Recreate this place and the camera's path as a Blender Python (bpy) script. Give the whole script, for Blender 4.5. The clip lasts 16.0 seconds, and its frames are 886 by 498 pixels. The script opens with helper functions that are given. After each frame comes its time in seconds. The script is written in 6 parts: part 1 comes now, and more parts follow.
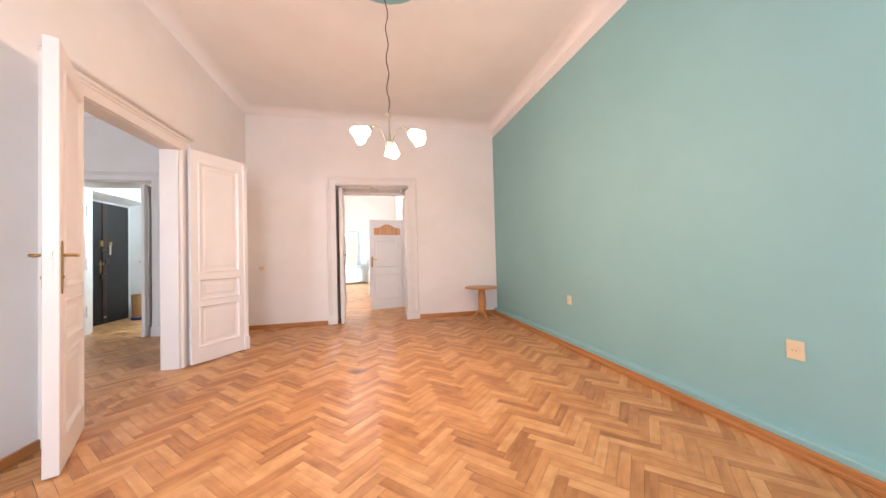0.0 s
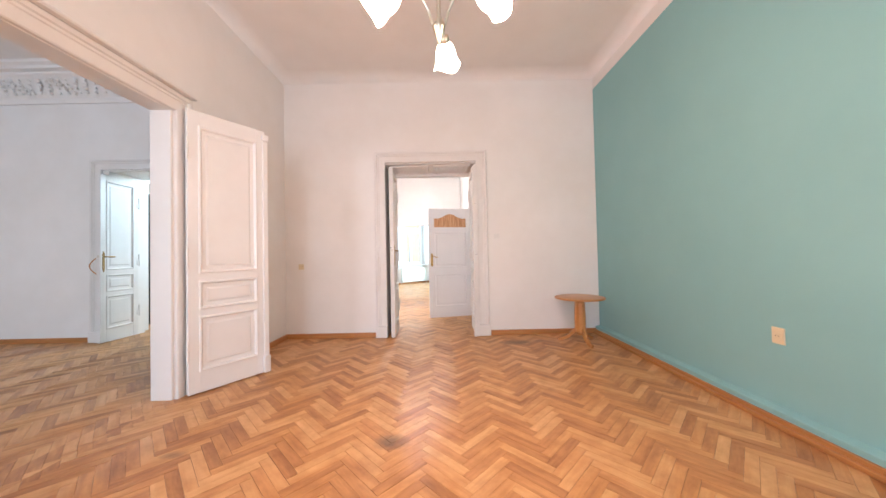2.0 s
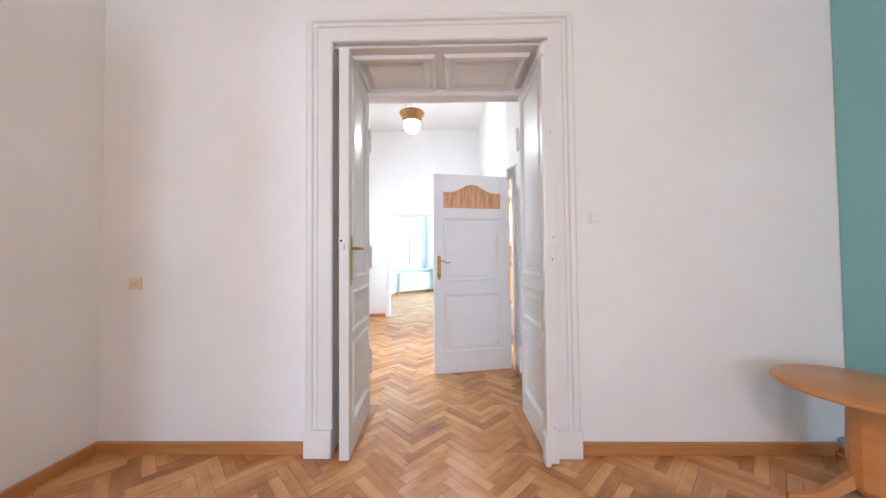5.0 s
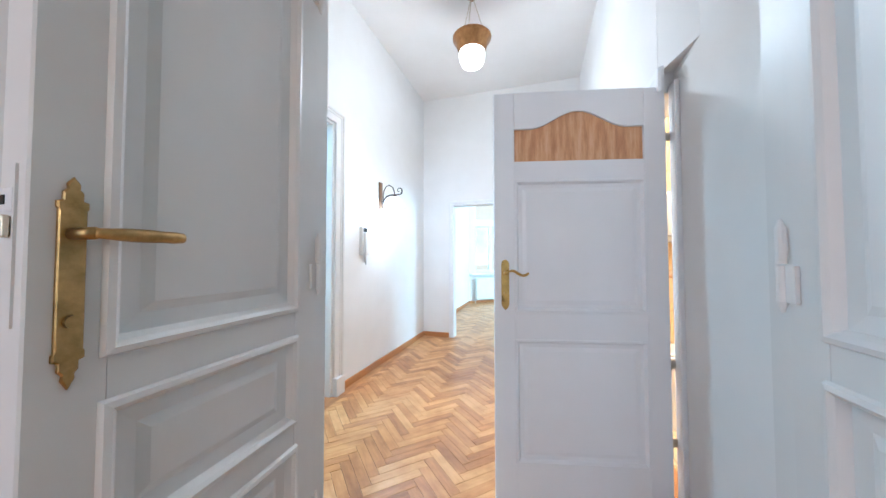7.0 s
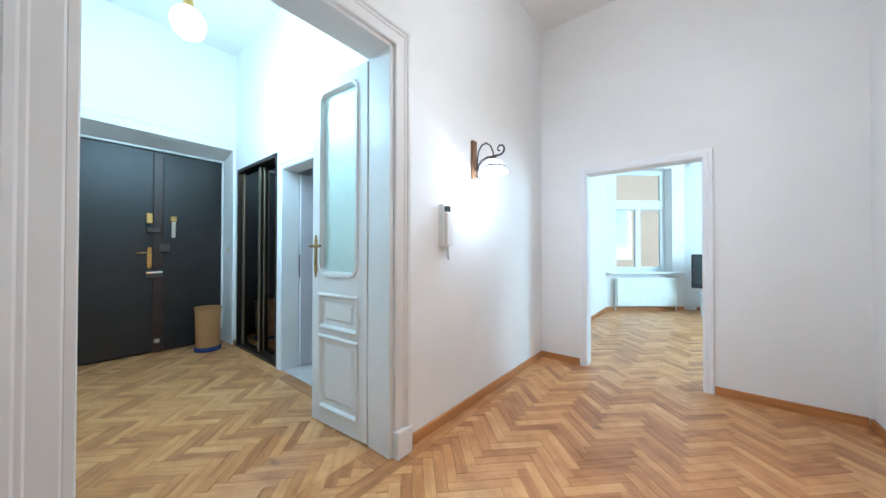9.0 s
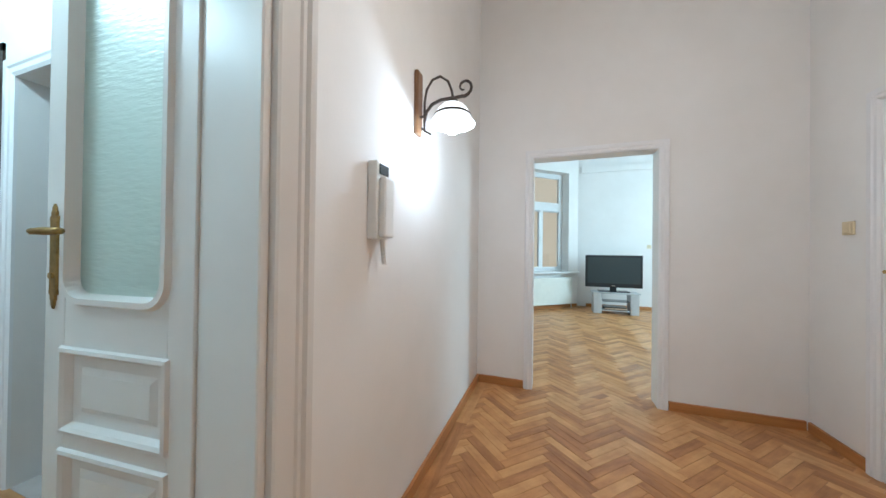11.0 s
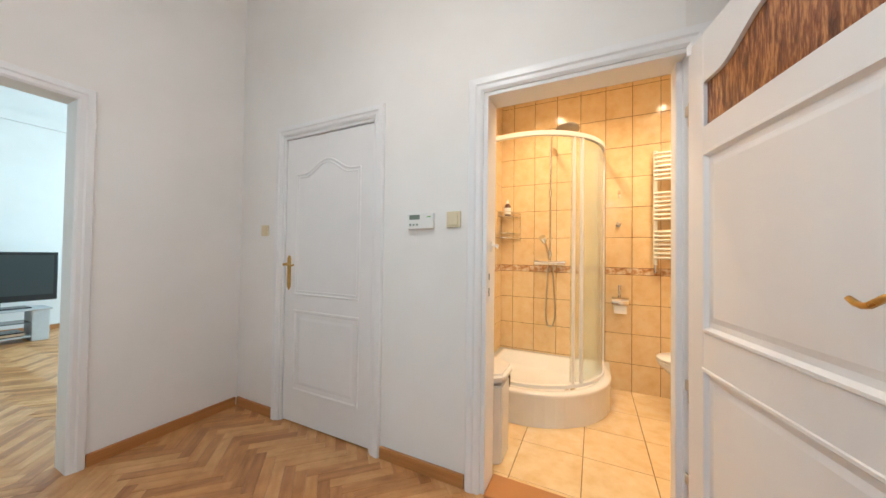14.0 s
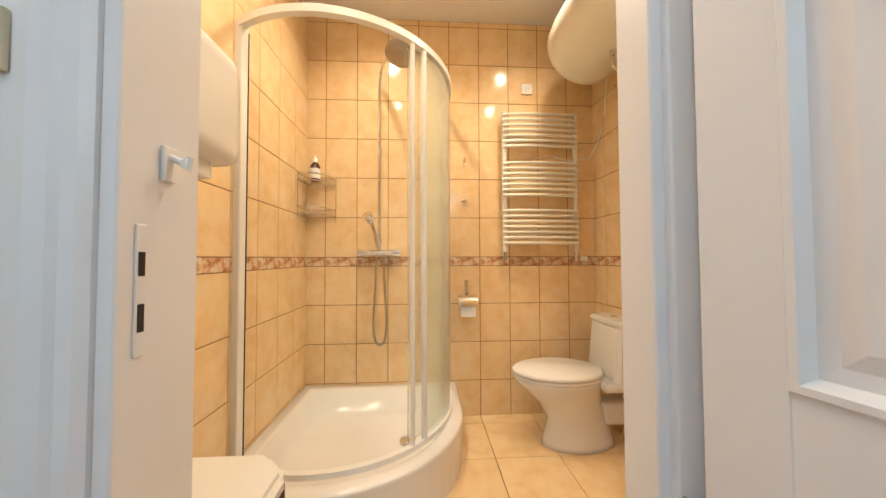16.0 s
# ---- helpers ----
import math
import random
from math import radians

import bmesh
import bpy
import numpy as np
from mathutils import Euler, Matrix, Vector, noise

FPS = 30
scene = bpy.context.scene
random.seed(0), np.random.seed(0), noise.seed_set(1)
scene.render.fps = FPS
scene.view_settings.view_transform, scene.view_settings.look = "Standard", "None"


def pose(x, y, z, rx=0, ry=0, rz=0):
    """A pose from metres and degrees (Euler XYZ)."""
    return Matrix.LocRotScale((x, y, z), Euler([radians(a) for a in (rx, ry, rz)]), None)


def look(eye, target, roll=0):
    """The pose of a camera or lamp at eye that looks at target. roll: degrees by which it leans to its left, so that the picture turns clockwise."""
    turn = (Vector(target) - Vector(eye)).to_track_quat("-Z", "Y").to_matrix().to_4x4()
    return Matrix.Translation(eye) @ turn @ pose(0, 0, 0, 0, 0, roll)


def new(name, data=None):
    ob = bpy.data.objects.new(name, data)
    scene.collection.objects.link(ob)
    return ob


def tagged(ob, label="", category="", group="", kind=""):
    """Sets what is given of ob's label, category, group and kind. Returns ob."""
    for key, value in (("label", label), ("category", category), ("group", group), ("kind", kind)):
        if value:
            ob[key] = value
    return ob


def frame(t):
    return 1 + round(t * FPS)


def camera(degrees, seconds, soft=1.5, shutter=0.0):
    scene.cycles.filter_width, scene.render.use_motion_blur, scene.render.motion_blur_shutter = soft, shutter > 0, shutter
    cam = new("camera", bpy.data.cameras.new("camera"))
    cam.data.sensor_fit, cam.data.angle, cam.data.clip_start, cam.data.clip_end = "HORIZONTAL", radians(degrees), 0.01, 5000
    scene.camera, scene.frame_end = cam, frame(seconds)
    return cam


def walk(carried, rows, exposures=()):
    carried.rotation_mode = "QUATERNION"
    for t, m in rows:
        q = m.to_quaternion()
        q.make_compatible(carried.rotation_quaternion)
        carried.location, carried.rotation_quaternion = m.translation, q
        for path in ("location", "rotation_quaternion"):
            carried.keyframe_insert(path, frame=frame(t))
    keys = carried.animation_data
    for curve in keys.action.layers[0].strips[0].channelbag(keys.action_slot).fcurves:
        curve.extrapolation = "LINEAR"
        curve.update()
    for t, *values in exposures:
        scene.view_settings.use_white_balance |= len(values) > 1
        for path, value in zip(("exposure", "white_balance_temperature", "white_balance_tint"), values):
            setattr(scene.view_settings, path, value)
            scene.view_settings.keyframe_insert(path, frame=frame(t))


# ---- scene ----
cam = camera(110.0, 16.0)
PATH = [
    (0, (0.243, -0.135, 1.18), (0.673, 1.818, 1.222), -1.5),
    (0.5, (0.47, 0.105, 1.176), (0.604, 2.1, 1.22), -1.7),
    (1, (0.515, 0.408, 1.193), (0.515, 2.407, 1.228), -1.5),
    (1.5, (0.467, 0.83, 1.183), (0.465, 2.83, 1.218), -1.3),
    (2, (0.386, 1.268, 1.167), (0.388, 3.267, 1.205), -1.2),
    (2.5, (0.295, 1.72, 1.165), (0.304, 3.719, 1.202), -1.0),
    (3, (0.266, 2.192, 1.172), (0.264, 4.192, 1.21), -1.1),
    (3.5, (0.244, 2.636, 1.201), (0.25, 4.636, 1.233), -1.0),
    (4, (0.27, 3.082, 1.186), (0.259, 5.081, 1.221), -0.9),
    (4.2, (0.271, 3.25, 1.177), (0.257, 5.25, 1.218), -0.7),
    (6.3, (0.326, 4.885, 1.201), (0.096, 6.871, 1.26), -0.3),
    (6.5, (0.336, 5.055, 1.202), (0.001, 7.026, 1.26), -0.1),
    (6.7, (0.331, 5.215, 1.195), (-0.099, 7.167, 1.254), -0.2),
    (7, (0.339, 5.453, 1.203), (-0.246, 7.365, 1.266), -0.1),
    (7.5, (0.326, 5.806, 1.203), (-0.532, 7.612, 1.265), -0.2),
    (8, (0.262, 6.111, 1.192), (-0.836, 7.781, 1.25), -0.1),
    (8.2, (0.215, 6.211, 1.192), (-0.977, 7.816, 1.245), -0.1),
    (10.3, (-0.526, 7.068, 1.215), (-1.805, 8.605, 1.221), 0.1),
    (10.5, (-0.608, 7.132, 1.202), (-1.719, 8.794, 1.211), 0.4),
    (11, (-0.763, 7.239, 1.198), (-1.418, 9.129, 1.213), 0.7),
    (11.5, (-0.88, 7.303, 1.209), (-1.039, 9.296, 1.228), 1.2),
    (12, (-0.913, 7.341, 1.188), (-0.57, 9.311, 1.211), 1.2),
    (12.5, (-0.858, 7.393, 1.173), (-0.04, 9.218, 1.208), 1.4),
    (13, (-0.792, 7.42, 1.202), (0.452, 8.986, 1.229), 1.1),
    (13.3, (-0.739, 7.45, 1.211), (0.727, 8.81, 1.244), 1.1),
    (13.5, (-0.717, 7.477, 1.221), (0.88, 8.681, 1.246), 1.0),
    (14, (-0.6, 7.548, 1.205), (1.199, 8.422, 1.24), 0.8),
    (14.5, (-0.369, 7.59, 1.2), (1.549, 8.154, 1.222), 0.6),
    (15, (-0.117, 7.601, 1.189), (1.872, 7.808, 1.201), 0.3),
    (15.2, (0.003, 7.595, 1.174), (2.002, 7.673, 1.193), 0.3),
    (15.5, (0.193, 7.628, 1.18), (2.192, 7.551, 1.193), 0.1),
    (16, (0.477, 7.626, 1.1), (2.473, 7.508, 1.157), -0.2),
]
walk(cam, [(t, look(eye, target, roll)) for t, eye, target, roll in PATH],
     [(0.0, 0.37, 6480, 19), (3.0, 0.36, 5850, 13), (4.2, 0.40, 5600, 11), (6.3, 0.08, 4950, 3), (8.2, -0.16, 5000, 4), (10.3, -0.86, 5700, 6), (11.5, -0.96, 5800, 7), (12.5, -1.06, 5850, 7), (13.5, -0.96, 6000, 8), (14.5, -0.80, 5950, 7), (16.0, -1.06, 5560, 5)])

# ---- world, light, exposure ----
world = bpy.data.worlds.new("world")
scene.world = world
world.use_nodes = True
wn = world.node_tree
bg = wn.nodes["Background"]
sky = wn.nodes.new("ShaderNodeTexSky")
sky.sky_type = 'NISHITA'
sky.sun_disc = False
sky.sun_elevation = radians(41)
sky.sun_rotation = radians(161.3)
wn.links.new(sky.outputs[0], bg.inputs[0])
bg.inputs[1].default_value = 0.15


def lamp(name, kind, m, energy, color, size=0.1, size_y=None):
    d = bpy.data.lights.new(name, kind)
    d.energy, d.color = energy, color
    if kind == 'AREA':
        d.shape, d.size, d.size_y = 'RECTANGLE', size, size_y or size
    elif kind != 'SUN':
        d.shadow_soft_size = size
    ob = new(name, d)
    ob.matrix_world = m
    return ob


sun = bpy.data.lights.new("sun", 'SUN')
sun.energy, sun.angle, sun.color = 5.0, radians(0.6), (1.0, 0.95, 0.88)
sun_ob = new("sun", sun)
sun_ob.matrix_world = look((2.2, -6.5, 6.0), (0, 0, 0))

DAY = (0.80, 0.91, 1.0)
WARM = (1.0, 0.60, 0.40)
NEUTRAL = (1.0, 0.93, 0.86)
# daylight in the window openings behind the walker and in the side room
lamp("daylight_living", 'AREA', look((-0.6, -1.72, 1.75), (-0.6, 3, 1.4)), 68, DAY, 1.2, 1.9)
lamp("daylight_living", 'AREA', look((1.5, -1.72, 1.75), (1.5, 3, 1.4)), 16, DAY, 1.2, 1.9)
lamp("daylight_side_room", 'AREA', look((-4.4, -1.72, 1.75), (-4.4, 3, 1.4)), 118, (0.74, 0.89, 1.0), 1.3, 1.9)
# added fill light, out of view, that brightens the tv room from the east
lamp("fill_tv_room_side", 'AREA', look((2.93, 12.6, 1.9), (0, 12.9, 1.6)), 230, (0.66, 0.91, 1.0), 1.3, 1.9)

# ---- materials ----


def mat(name):
    m = bpy.data.materials.new(name)
    m.use_nodes = True
    nt = m.node_tree
    return m, nt, nt.nodes["Principled BSDF"]


def node(nt, kind, **kw):
    n = nt.nodes.new(kind)
    for k, v in kw.items():
        n.inputs[k].default_value = v
    return n


def ramp(nt, fac, stops):
    r = nt.nodes.new("ShaderNodeValToRGB")
    el = r.color_ramp.elements
    while len(el) < len(stops):
        el.new(0.5)
    for e, (p, c) in zip(el, stops):
        e.position, e.color = p, (*c, 1)
    nt.links.new(fac, r.inputs[0])
    return r.outputs[0]


def coords(nt, scale=(1, 1, 1), kind="Object"):
    tc = nt.nodes.new("ShaderNodeTexCoord")
    mp = nt.nodes.new("ShaderNodeMapping")
    mp.inputs["Scale"].default_value = scale
    nt.links.new(tc.outputs[kind], mp.inputs[0])
    return mp.outputs[0]


def noise_tex(nt, vec, scale, detail=3.0, rough=0.5):
    n = node(nt, "ShaderNodeTexNoise", Scale=scale, Detail=detail, Roughness=rough)
    nt.links.new(vec, n.inputs["Vector"])
    return n.outputs[0]


def bump(nt, bsdf, height, strength, dist=0.002):
    b = node(nt, "ShaderNodeBump", Strength=strength, Distance=dist)
    nt.links.new(height, b.inputs["Height"])
    nt.links.new(b.outputs[0], bsdf.inputs["Normal"])
    return b


def painted(name, lo, hi, rough=0.6, big=1.3, fine=60, strength=0.25, dist=0.0015, spec=0.4):
    m, nt, b = mat(name)
    v = coords(nt)
    n1 = noise_tex(nt, v, big, 4, 0.6)
    nt.links.new(ramp(nt, n1, [(0.3, lo), (0.7, hi)]), b.inputs["Base Color"])
    n2 = noise_tex(nt, v, fine, 4, 0.65)
    bump(nt, b, n2, strength, dist)
    b.inputs["Roughness"].default_value = rough
    b.inputs["Specular IOR Level"].default_value = spec
    return m


def plain(name, c, rough=0.5, metal=0.0, spec=0.5, var=0.08, scale=8):
    m, nt, b = mat(name)
    n1 = noise_tex(nt, coords(nt), scale, 4, 0.6)
    lo = tuple(max(0, x * (1 - var)) for x in c)
    hi = tuple(min(1, x * (1 + var)) for x in c)
    nt.links.new(ramp(nt, n1, [(0.3, lo), (0.7, hi)]), b.inputs["Base Color"])
    rr = nt.nodes.new("ShaderNodeMapRange")
    rr.inputs[3].default_value, rr.inputs[4].default_value = rough * 0.85, min(1, rough * 1.2)
    nt.links.new(n1, rr.inputs[0])
    nt.links.new(rr.outputs[0], b.inputs["Roughness"])
    b.inputs["Metallic"].default_value = metal
    b.inputs["Specular IOR Level"].default_value = spec
    return m


def glowing(name, c, strength, base=(0.9, 0.9, 0.88)):
    m, nt, b = mat(name)
    b.inputs["Base Color"].default_value = (*base, 1)
    b.inputs["Roughness"].default_value = 0.25
    b.inputs["Emission Color"].default_value = (*c, 1)
    b.inputs["Emission Strength"].default_value = strength
    return m


def wood(name, lo, mid, hi, random="object", rough=0.32, axis=(1.5, 22, 22), spread=0.5, stains=()):
    """Oak: grain stretched along local x, each piece with its own tone."""
    m, nt, b = mat(name)
    if random == "object":
        rnd = nt.nodes.new("ShaderNodeObjectInfo").outputs["Random"]
    else:
        rnd = nt.nodes.new("ShaderNodeNewGeometry").outputs["Random Per Island"]
    off = nt.nodes.new("ShaderNodeVectorMath")
    off.operation = 'MULTIPLY_ADD'
    cmb = nt.nodes.new("ShaderNodeCombineXYZ")
    for i in range(3):
        nt.links.new(rnd, cmb.inputs[i])
    v = coords(nt, axis, "UV" if random == "island" else "Object")
    nt.links.new(cmb.outputs[0], off.inputs[0])
    off.inputs[1].default_value = (37, 53, 71)
    nt.links.new(v, off.inputs[2])
    n1 = noise_tex(nt, off.outputs[0], 1.6, 6, 0.62)
    add = nt.nodes.new("ShaderNodeMath")
    add.operation = 'MULTIPLY_ADD'
    nt.links.new(rnd, add.inputs[0])
    add.inputs[1].default_value = spread
    mul = nt.nodes.new("ShaderNodeMath")
    mul.operation = 'MULTIPLY_ADD'
    nt.links.new(n1, mul.inputs[0])
    mul.inputs[1].default_value, mul.inputs[2].default_value = 0.75, -0.12 - (spread - 0.5) / 2
    nt.links.new(mul.outputs[0], add.inputs[2])
    nt.links.new(ramp(nt, add.outputs[0], [(0.2, lo), (0.5, mid), (0.85, hi)]), b.inputs["Base Color"])
    if stains:
        geo = nt.nodes.new("ShaderNodeNewGeometry")
        wob = noise_tex(nt, geo.outputs["Position"], 9, 4, 0.7)
        # uneven old varnish: soft darker and paler patches across the blocks
        wear = nt.nodes.new("ShaderNodeMix")
        wear.data_type, wear.blend_type = 'RGBA', 'MULTIPLY'
        wear.inputs[0].default_value = 1.0
        old = noise_tex(nt, geo.outputs["Position"], 6.5, 5, 0.62)
        nt.links.new(b.inputs["Base Color"].links[0].from_socket, wear.inputs[6])
        nt.links.new(ramp(nt, old, [(0.30, (0.82, 0.76, 0.69)), (0.52, (1.0, 1.0, 1.0)), (0.72, (1.10, 1.12, 1.16))]), wear.inputs[7])
        nt.links.new(wear.outputs[2], b.inputs["Base Color"])
        last = None
        for sx, sy, rx, ry, amount in stains:
            mp = nt.nodes.new("ShaderNodeMapping")
            mp.vector_type = 'POINT'
            mp.inputs["Location"].default_value = (-sx / rx, -sy / ry, 0)
            mp.inputs["Scale"].default_value = (1 / rx, 1 / ry, 0)
            nt.links.new(geo.outputs["Position"], mp.inputs[0])
            ln = nt.nodes.new("ShaderNodeVectorMath")
            ln.operation = 'LENGTH'
            nt.links.new(mp.outputs[0], ln.inputs[0])
            ad = nt.nodes.new("ShaderNodeMath")
            ad.operation = 'MULTIPLY_ADD'
            nt.links.new(wob, ad.inputs[0])
            ad.inputs[1].default_value = 1.6
            nt.links.new(ln.outputs["Value"], ad.inputs[2])
            rg = nt.nodes.new("ShaderNodeMapRange")
            rg.inputs[1].default_value, rg.inputs[2].default_value, rg.inputs[3].default_value, rg.inputs[4].default_value = 1.1, 2.0, amount, 0.0
            nt.links.new(ad.outputs[0], rg.inputs[0])
            if last is None:
                last = rg.outputs[0]
            else:
                mx = nt.nodes.new("ShaderNodeMath")
                mx.operation = 'MAXIMUM'
                nt.links.new(last, mx.inputs[0])
                nt.links.new(rg.outputs[0], mx.inputs[1])
                last = mx.outputs[0]
        mixn = nt.nodes.new("ShaderNodeMix")
        mixn.data_type = 'RGBA'
        col = b.inputs["Base Color"].links[0].from_socket
        nt.links.new(last, mixn.inputs[0])
        nt.links.new(col, mixn.inputs[6])
        mixn.inputs[7].default_value = (0.085, 0.055, 0.04, 1)
        nt.links.new(mixn.outputs[2], b.inputs["Base Color"])
    w = coords(nt)
    n3 = noise_tex(nt, w, 3, 3)
    rr = nt.nodes.new("ShaderNodeMapRange")
    rr.inputs[3].default_value, rr.inputs[4].default_value = rough * 0.75, rough * 1.35
    nt.links.new(n3, rr.inputs[0])
    nt.links.new(rr.outputs[0], b.inputs["Roughness"])
    b.inputs["Specular IOR Level"].default_value = 0.5
    if stains:
        # brushed fibres: the sheen stretches across the grain of each block
        if random == "object":
            tg = nt.nodes.new("ShaderNodeVectorTransform")
            tg.vector_type, tg.convert_from, tg.convert_to = 'VECTOR', 'OBJECT', 'WORLD'
            tg.inputs[0].default_value = (1, 0, 0)
        else:
            tg = nt.nodes.new("ShaderNodeTangent")
            tg.direction_type, tg.uv_map = 'UV_MAP', "UVMap"
        nt.links.new(tg.outputs[0], b.inputs["Tangent"])
        b.inputs["Anisotropic"].default_value = 0.75
        b.inputs["Anisotropic Rotation"].default_value = 0.25
    bump(nt, b, n1, 0.15, 0.0008)
    return m


WALL = painted("wall_paint_white", (0.80, 0.78, 0.755), (0.86, 0.845, 0.83), 0.75, spec=0.25)
CEIL = painted("ceiling_paint", (0.80, 0.775, 0.75), (0.85, 0.83, 0.81), 0.85, spec=0.2)
TEAL = painted("teal_wall_paint", (0.245, 0.478, 0.492), (0.267, 0.508, 0.522), 0.55, spec=0.35)
GLOSS = painted("gloss_white_enamel", (0.75, 0.73, 0.71), (0.80, 0.785, 0.765), 0.40, 2.0, 14, 0.12, 0.002, 0.38)
SATIN = painted("satin_white_door_paint", (0.80, 0.80, 0.81), (0.85, 0.85, 0.86), 0.35, 2.0, 40, 0.15, 0.001, 0.45)
BASE_OAK = wood("oak_baseboard", (0.32, 0.12, 0.035), (0.46, 0.20, 0.065), (0.55, 0.27, 0.10), "object", 0.35, (1.2, 1.2, 30), 0.1)
# worn dark marks on the parquet: x, y, half sizes, strength
STAINS = ((0.03, 3.24, 0.11, 0.08, 0.75), (1.34, 5.36, 0.22, 0.11, 0.7), (1.62, 5.40, 0.10, 0.06, 0.5), (-1.25, 3.15, 0.07, 0.04, 0.5), (-0.42, 2.30, 0.05, 0.03, 0.4), (-0.55, 8.9, 0.05, 0.03, 0.4), (0.15, 6.05, 0.07, 0.03, 0.4), (-1.9, 7.35, 0.05, 0.02, 0.5), (0.62, 2.2, 0.06, 0.03, 0.3))
PARQ = wood("oak_parquet_block", (0.33, 0.135, 0.045), (0.565, 0.275, 0.10), (0.715, 0.42, 0.19), "object", 0.34, (2.2, 15, 15), 0.46, STAINS)
PARQ_I = wood("oak_parquet_field", (0.33, 0.135, 0.045), (0.565, 0.275, 0.10), (0.715, 0.42, 0.19), "island", 0.34, (2.2, 15, 15), 0.46, STAINS)
JOINT = plain("dark_joint", (0.17, 0.075, 0.028), 0.7)
BRASS = plain("aged_brass", (0.55, 0.36, 0.12), 0.28, 1.0, var=0.2, scale=30)
OLD_BRASS = plain("dull_old_brass", (0.40, 0.26, 0.10), 0.36, 1.0, var=0.3, scale=40)
CHROME = plain("chrome", (0.80, 0.80, 0.81), 0.08, 1.0, var=0.03)
NICKEL = plain("brushed_nickel", (0.62, 0.56, 0.46), 0.3, 1.0)
IRON = plain("dark_iron", (0.09, 0.075, 0.065), 0.45, 0.8, var=0.25, scale=40)
IVORY = plain("ivory_plastic", (0.72, 0.62, 0.42), 0.4, var=0.04)
WHITE_PL = plain("white_plastic", (0.80, 0.80, 0.78), 0.35, var=0.03)
BLACK_PL = plain("black_plastic", (0.015, 0.015, 0.017), 0.25, var=0.1)
DARK = plain("dark_shadow_gap", (0.03, 0.022, 0.018), 0.8)

# ---- mesh helpers ----


def mesh_ob(name, bm, material, smooth=False):
    me = bpy.data.meshes.new(name)
    bmesh.ops.recalc_face_normals(bm, faces=bm.faces)
    bm.to_mesh(me)
    bm.free()
    for p in me.polygons:
        p.use_smooth = smooth
    if material:
        me.materials.append(material)
    return new(name, me)


def part(name, bm, material, parent, label="", smooth=False):
    ob = mesh_ob(name, bm, material, smooth)
    ob.parent = parent
    if label:
        ob["label"] = label
    return ob


def structure(name, bm, material, label="", smooth=False):
    return tagged(mesh_ob(name, bm, material, smooth), label, kind="structure")


def thing(name, label, category, m=None, group=""):
    e = new(name)
    e.empty_display_size = 0.05
    if m is not None:
        e.matrix_world = m
    return tagged(e, label, category, group)


def box(bm, x0, x1, y0, y1, z0, z1, bevel=0.0, seg=1):
    r = bmesh.ops.create_cube(bm, size=1.0)
    vs = r["verts"]
    for v in vs:
        v.co = Vector((x0 if v.co.x < 0 else x1, y0 if v.co.y < 0 else y1, z0 if v.co.z < 0 else z1))
    if bevel:
        es = list({e for v in vs for e in v.link_edges})
        bmesh.ops.bevel(bm, geom=es, offset=bevel, segments=seg, affect='EDGES', profile=0.6)
    return bm


def bx(*a, **k):
    return box(bmesh.new(), *a, **k)


def cyl(bm, p, q, r, r2=None, seg=16, caps=True):
    p, q = Vector(p), Vector(q)
    d = q - p
    m = Matrix.Translation((p + q) / 2) @ d.to_track_quat('Z', 'Y').to_matrix().to_4x4()
    bmesh.ops.create_cone(bm, cap_ends=caps, segments=seg, radius1=r, radius2=r if r2 is None else r2, depth=d.length, matrix=m)
    return bm


def lathe(bm, profile, center=(0, 0, 0), seg=24, m=None):
    """Turns (r, z) pairs about the z axis through center."""
    c = Vector(center)
    rings = []
    for r, z in profile:
        ring = []
        for i in range(seg):
            a = 2 * math.pi * i / seg
            co = Vector((r * math.cos(a), r * math.sin(a), z))
            ring.append(bm.verts.new(c + (m @ co if m is not None else co)))
        rings.append(ring)
    for a, b in zip(rings, rings[1:]):
        for i in range(seg):
            bm.faces.new((a[i], a[(i + 1) % seg], b[(i + 1) % seg], b[i]))
    return bm


def tube(bm, pts, r, seg=8, closed=False):
    """A round bar along points; r may be a list."""
    pts = [Vector(p) for p in pts]
    rings, up = [], Vector((0.3, 0.5, 0.81)).normalized()
    n = len(pts)
    for i, p in enumerate(pts):
        d = (pts[min(i + 1, n - 1)] - pts[max(i - 1, 0)]).normalized()
        s = d.cross(up)
        if s.length < 1e-3:
            s = d.cross(Vector((1, 0, 0)))
        s.normalize()
        u = s.cross(d).normalized()
        up = u
        rr = r[i] if isinstance(r, (list, tuple)) else r
        rings.append([bm.verts.new(p + rr * (math.cos(2 * math.pi * k / seg) * s + math.sin(2 * math.pi * k / seg) * u)) for k in range(seg)])
    for a, b in zip(rings, rings[1:]):
        for k in range(seg):
            bm.faces.new((a[k], a[(k + 1) % seg], b[(k + 1) % seg], b[k]))
    bm.faces.new(rings[0][::-1])
    bm.faces.new(rings[-1])
    return bm


def prism(bm, poly, z0, z1):
    """Upright solid over a plan polygon."""
    lo = [bm.verts.new((x, y, z0)) for x, y in poly]
    hi = [bm.verts.new((x, y, z1)) for x, y in poly]
    n = len(poly)
    bm.faces.new(lo[::-1])
    bm.faces.new(hi)
    for i in range(n):
        bm.faces.new((lo[i], lo[(i + 1) % n], hi[(i + 1) % n], hi[i]))
    return bm


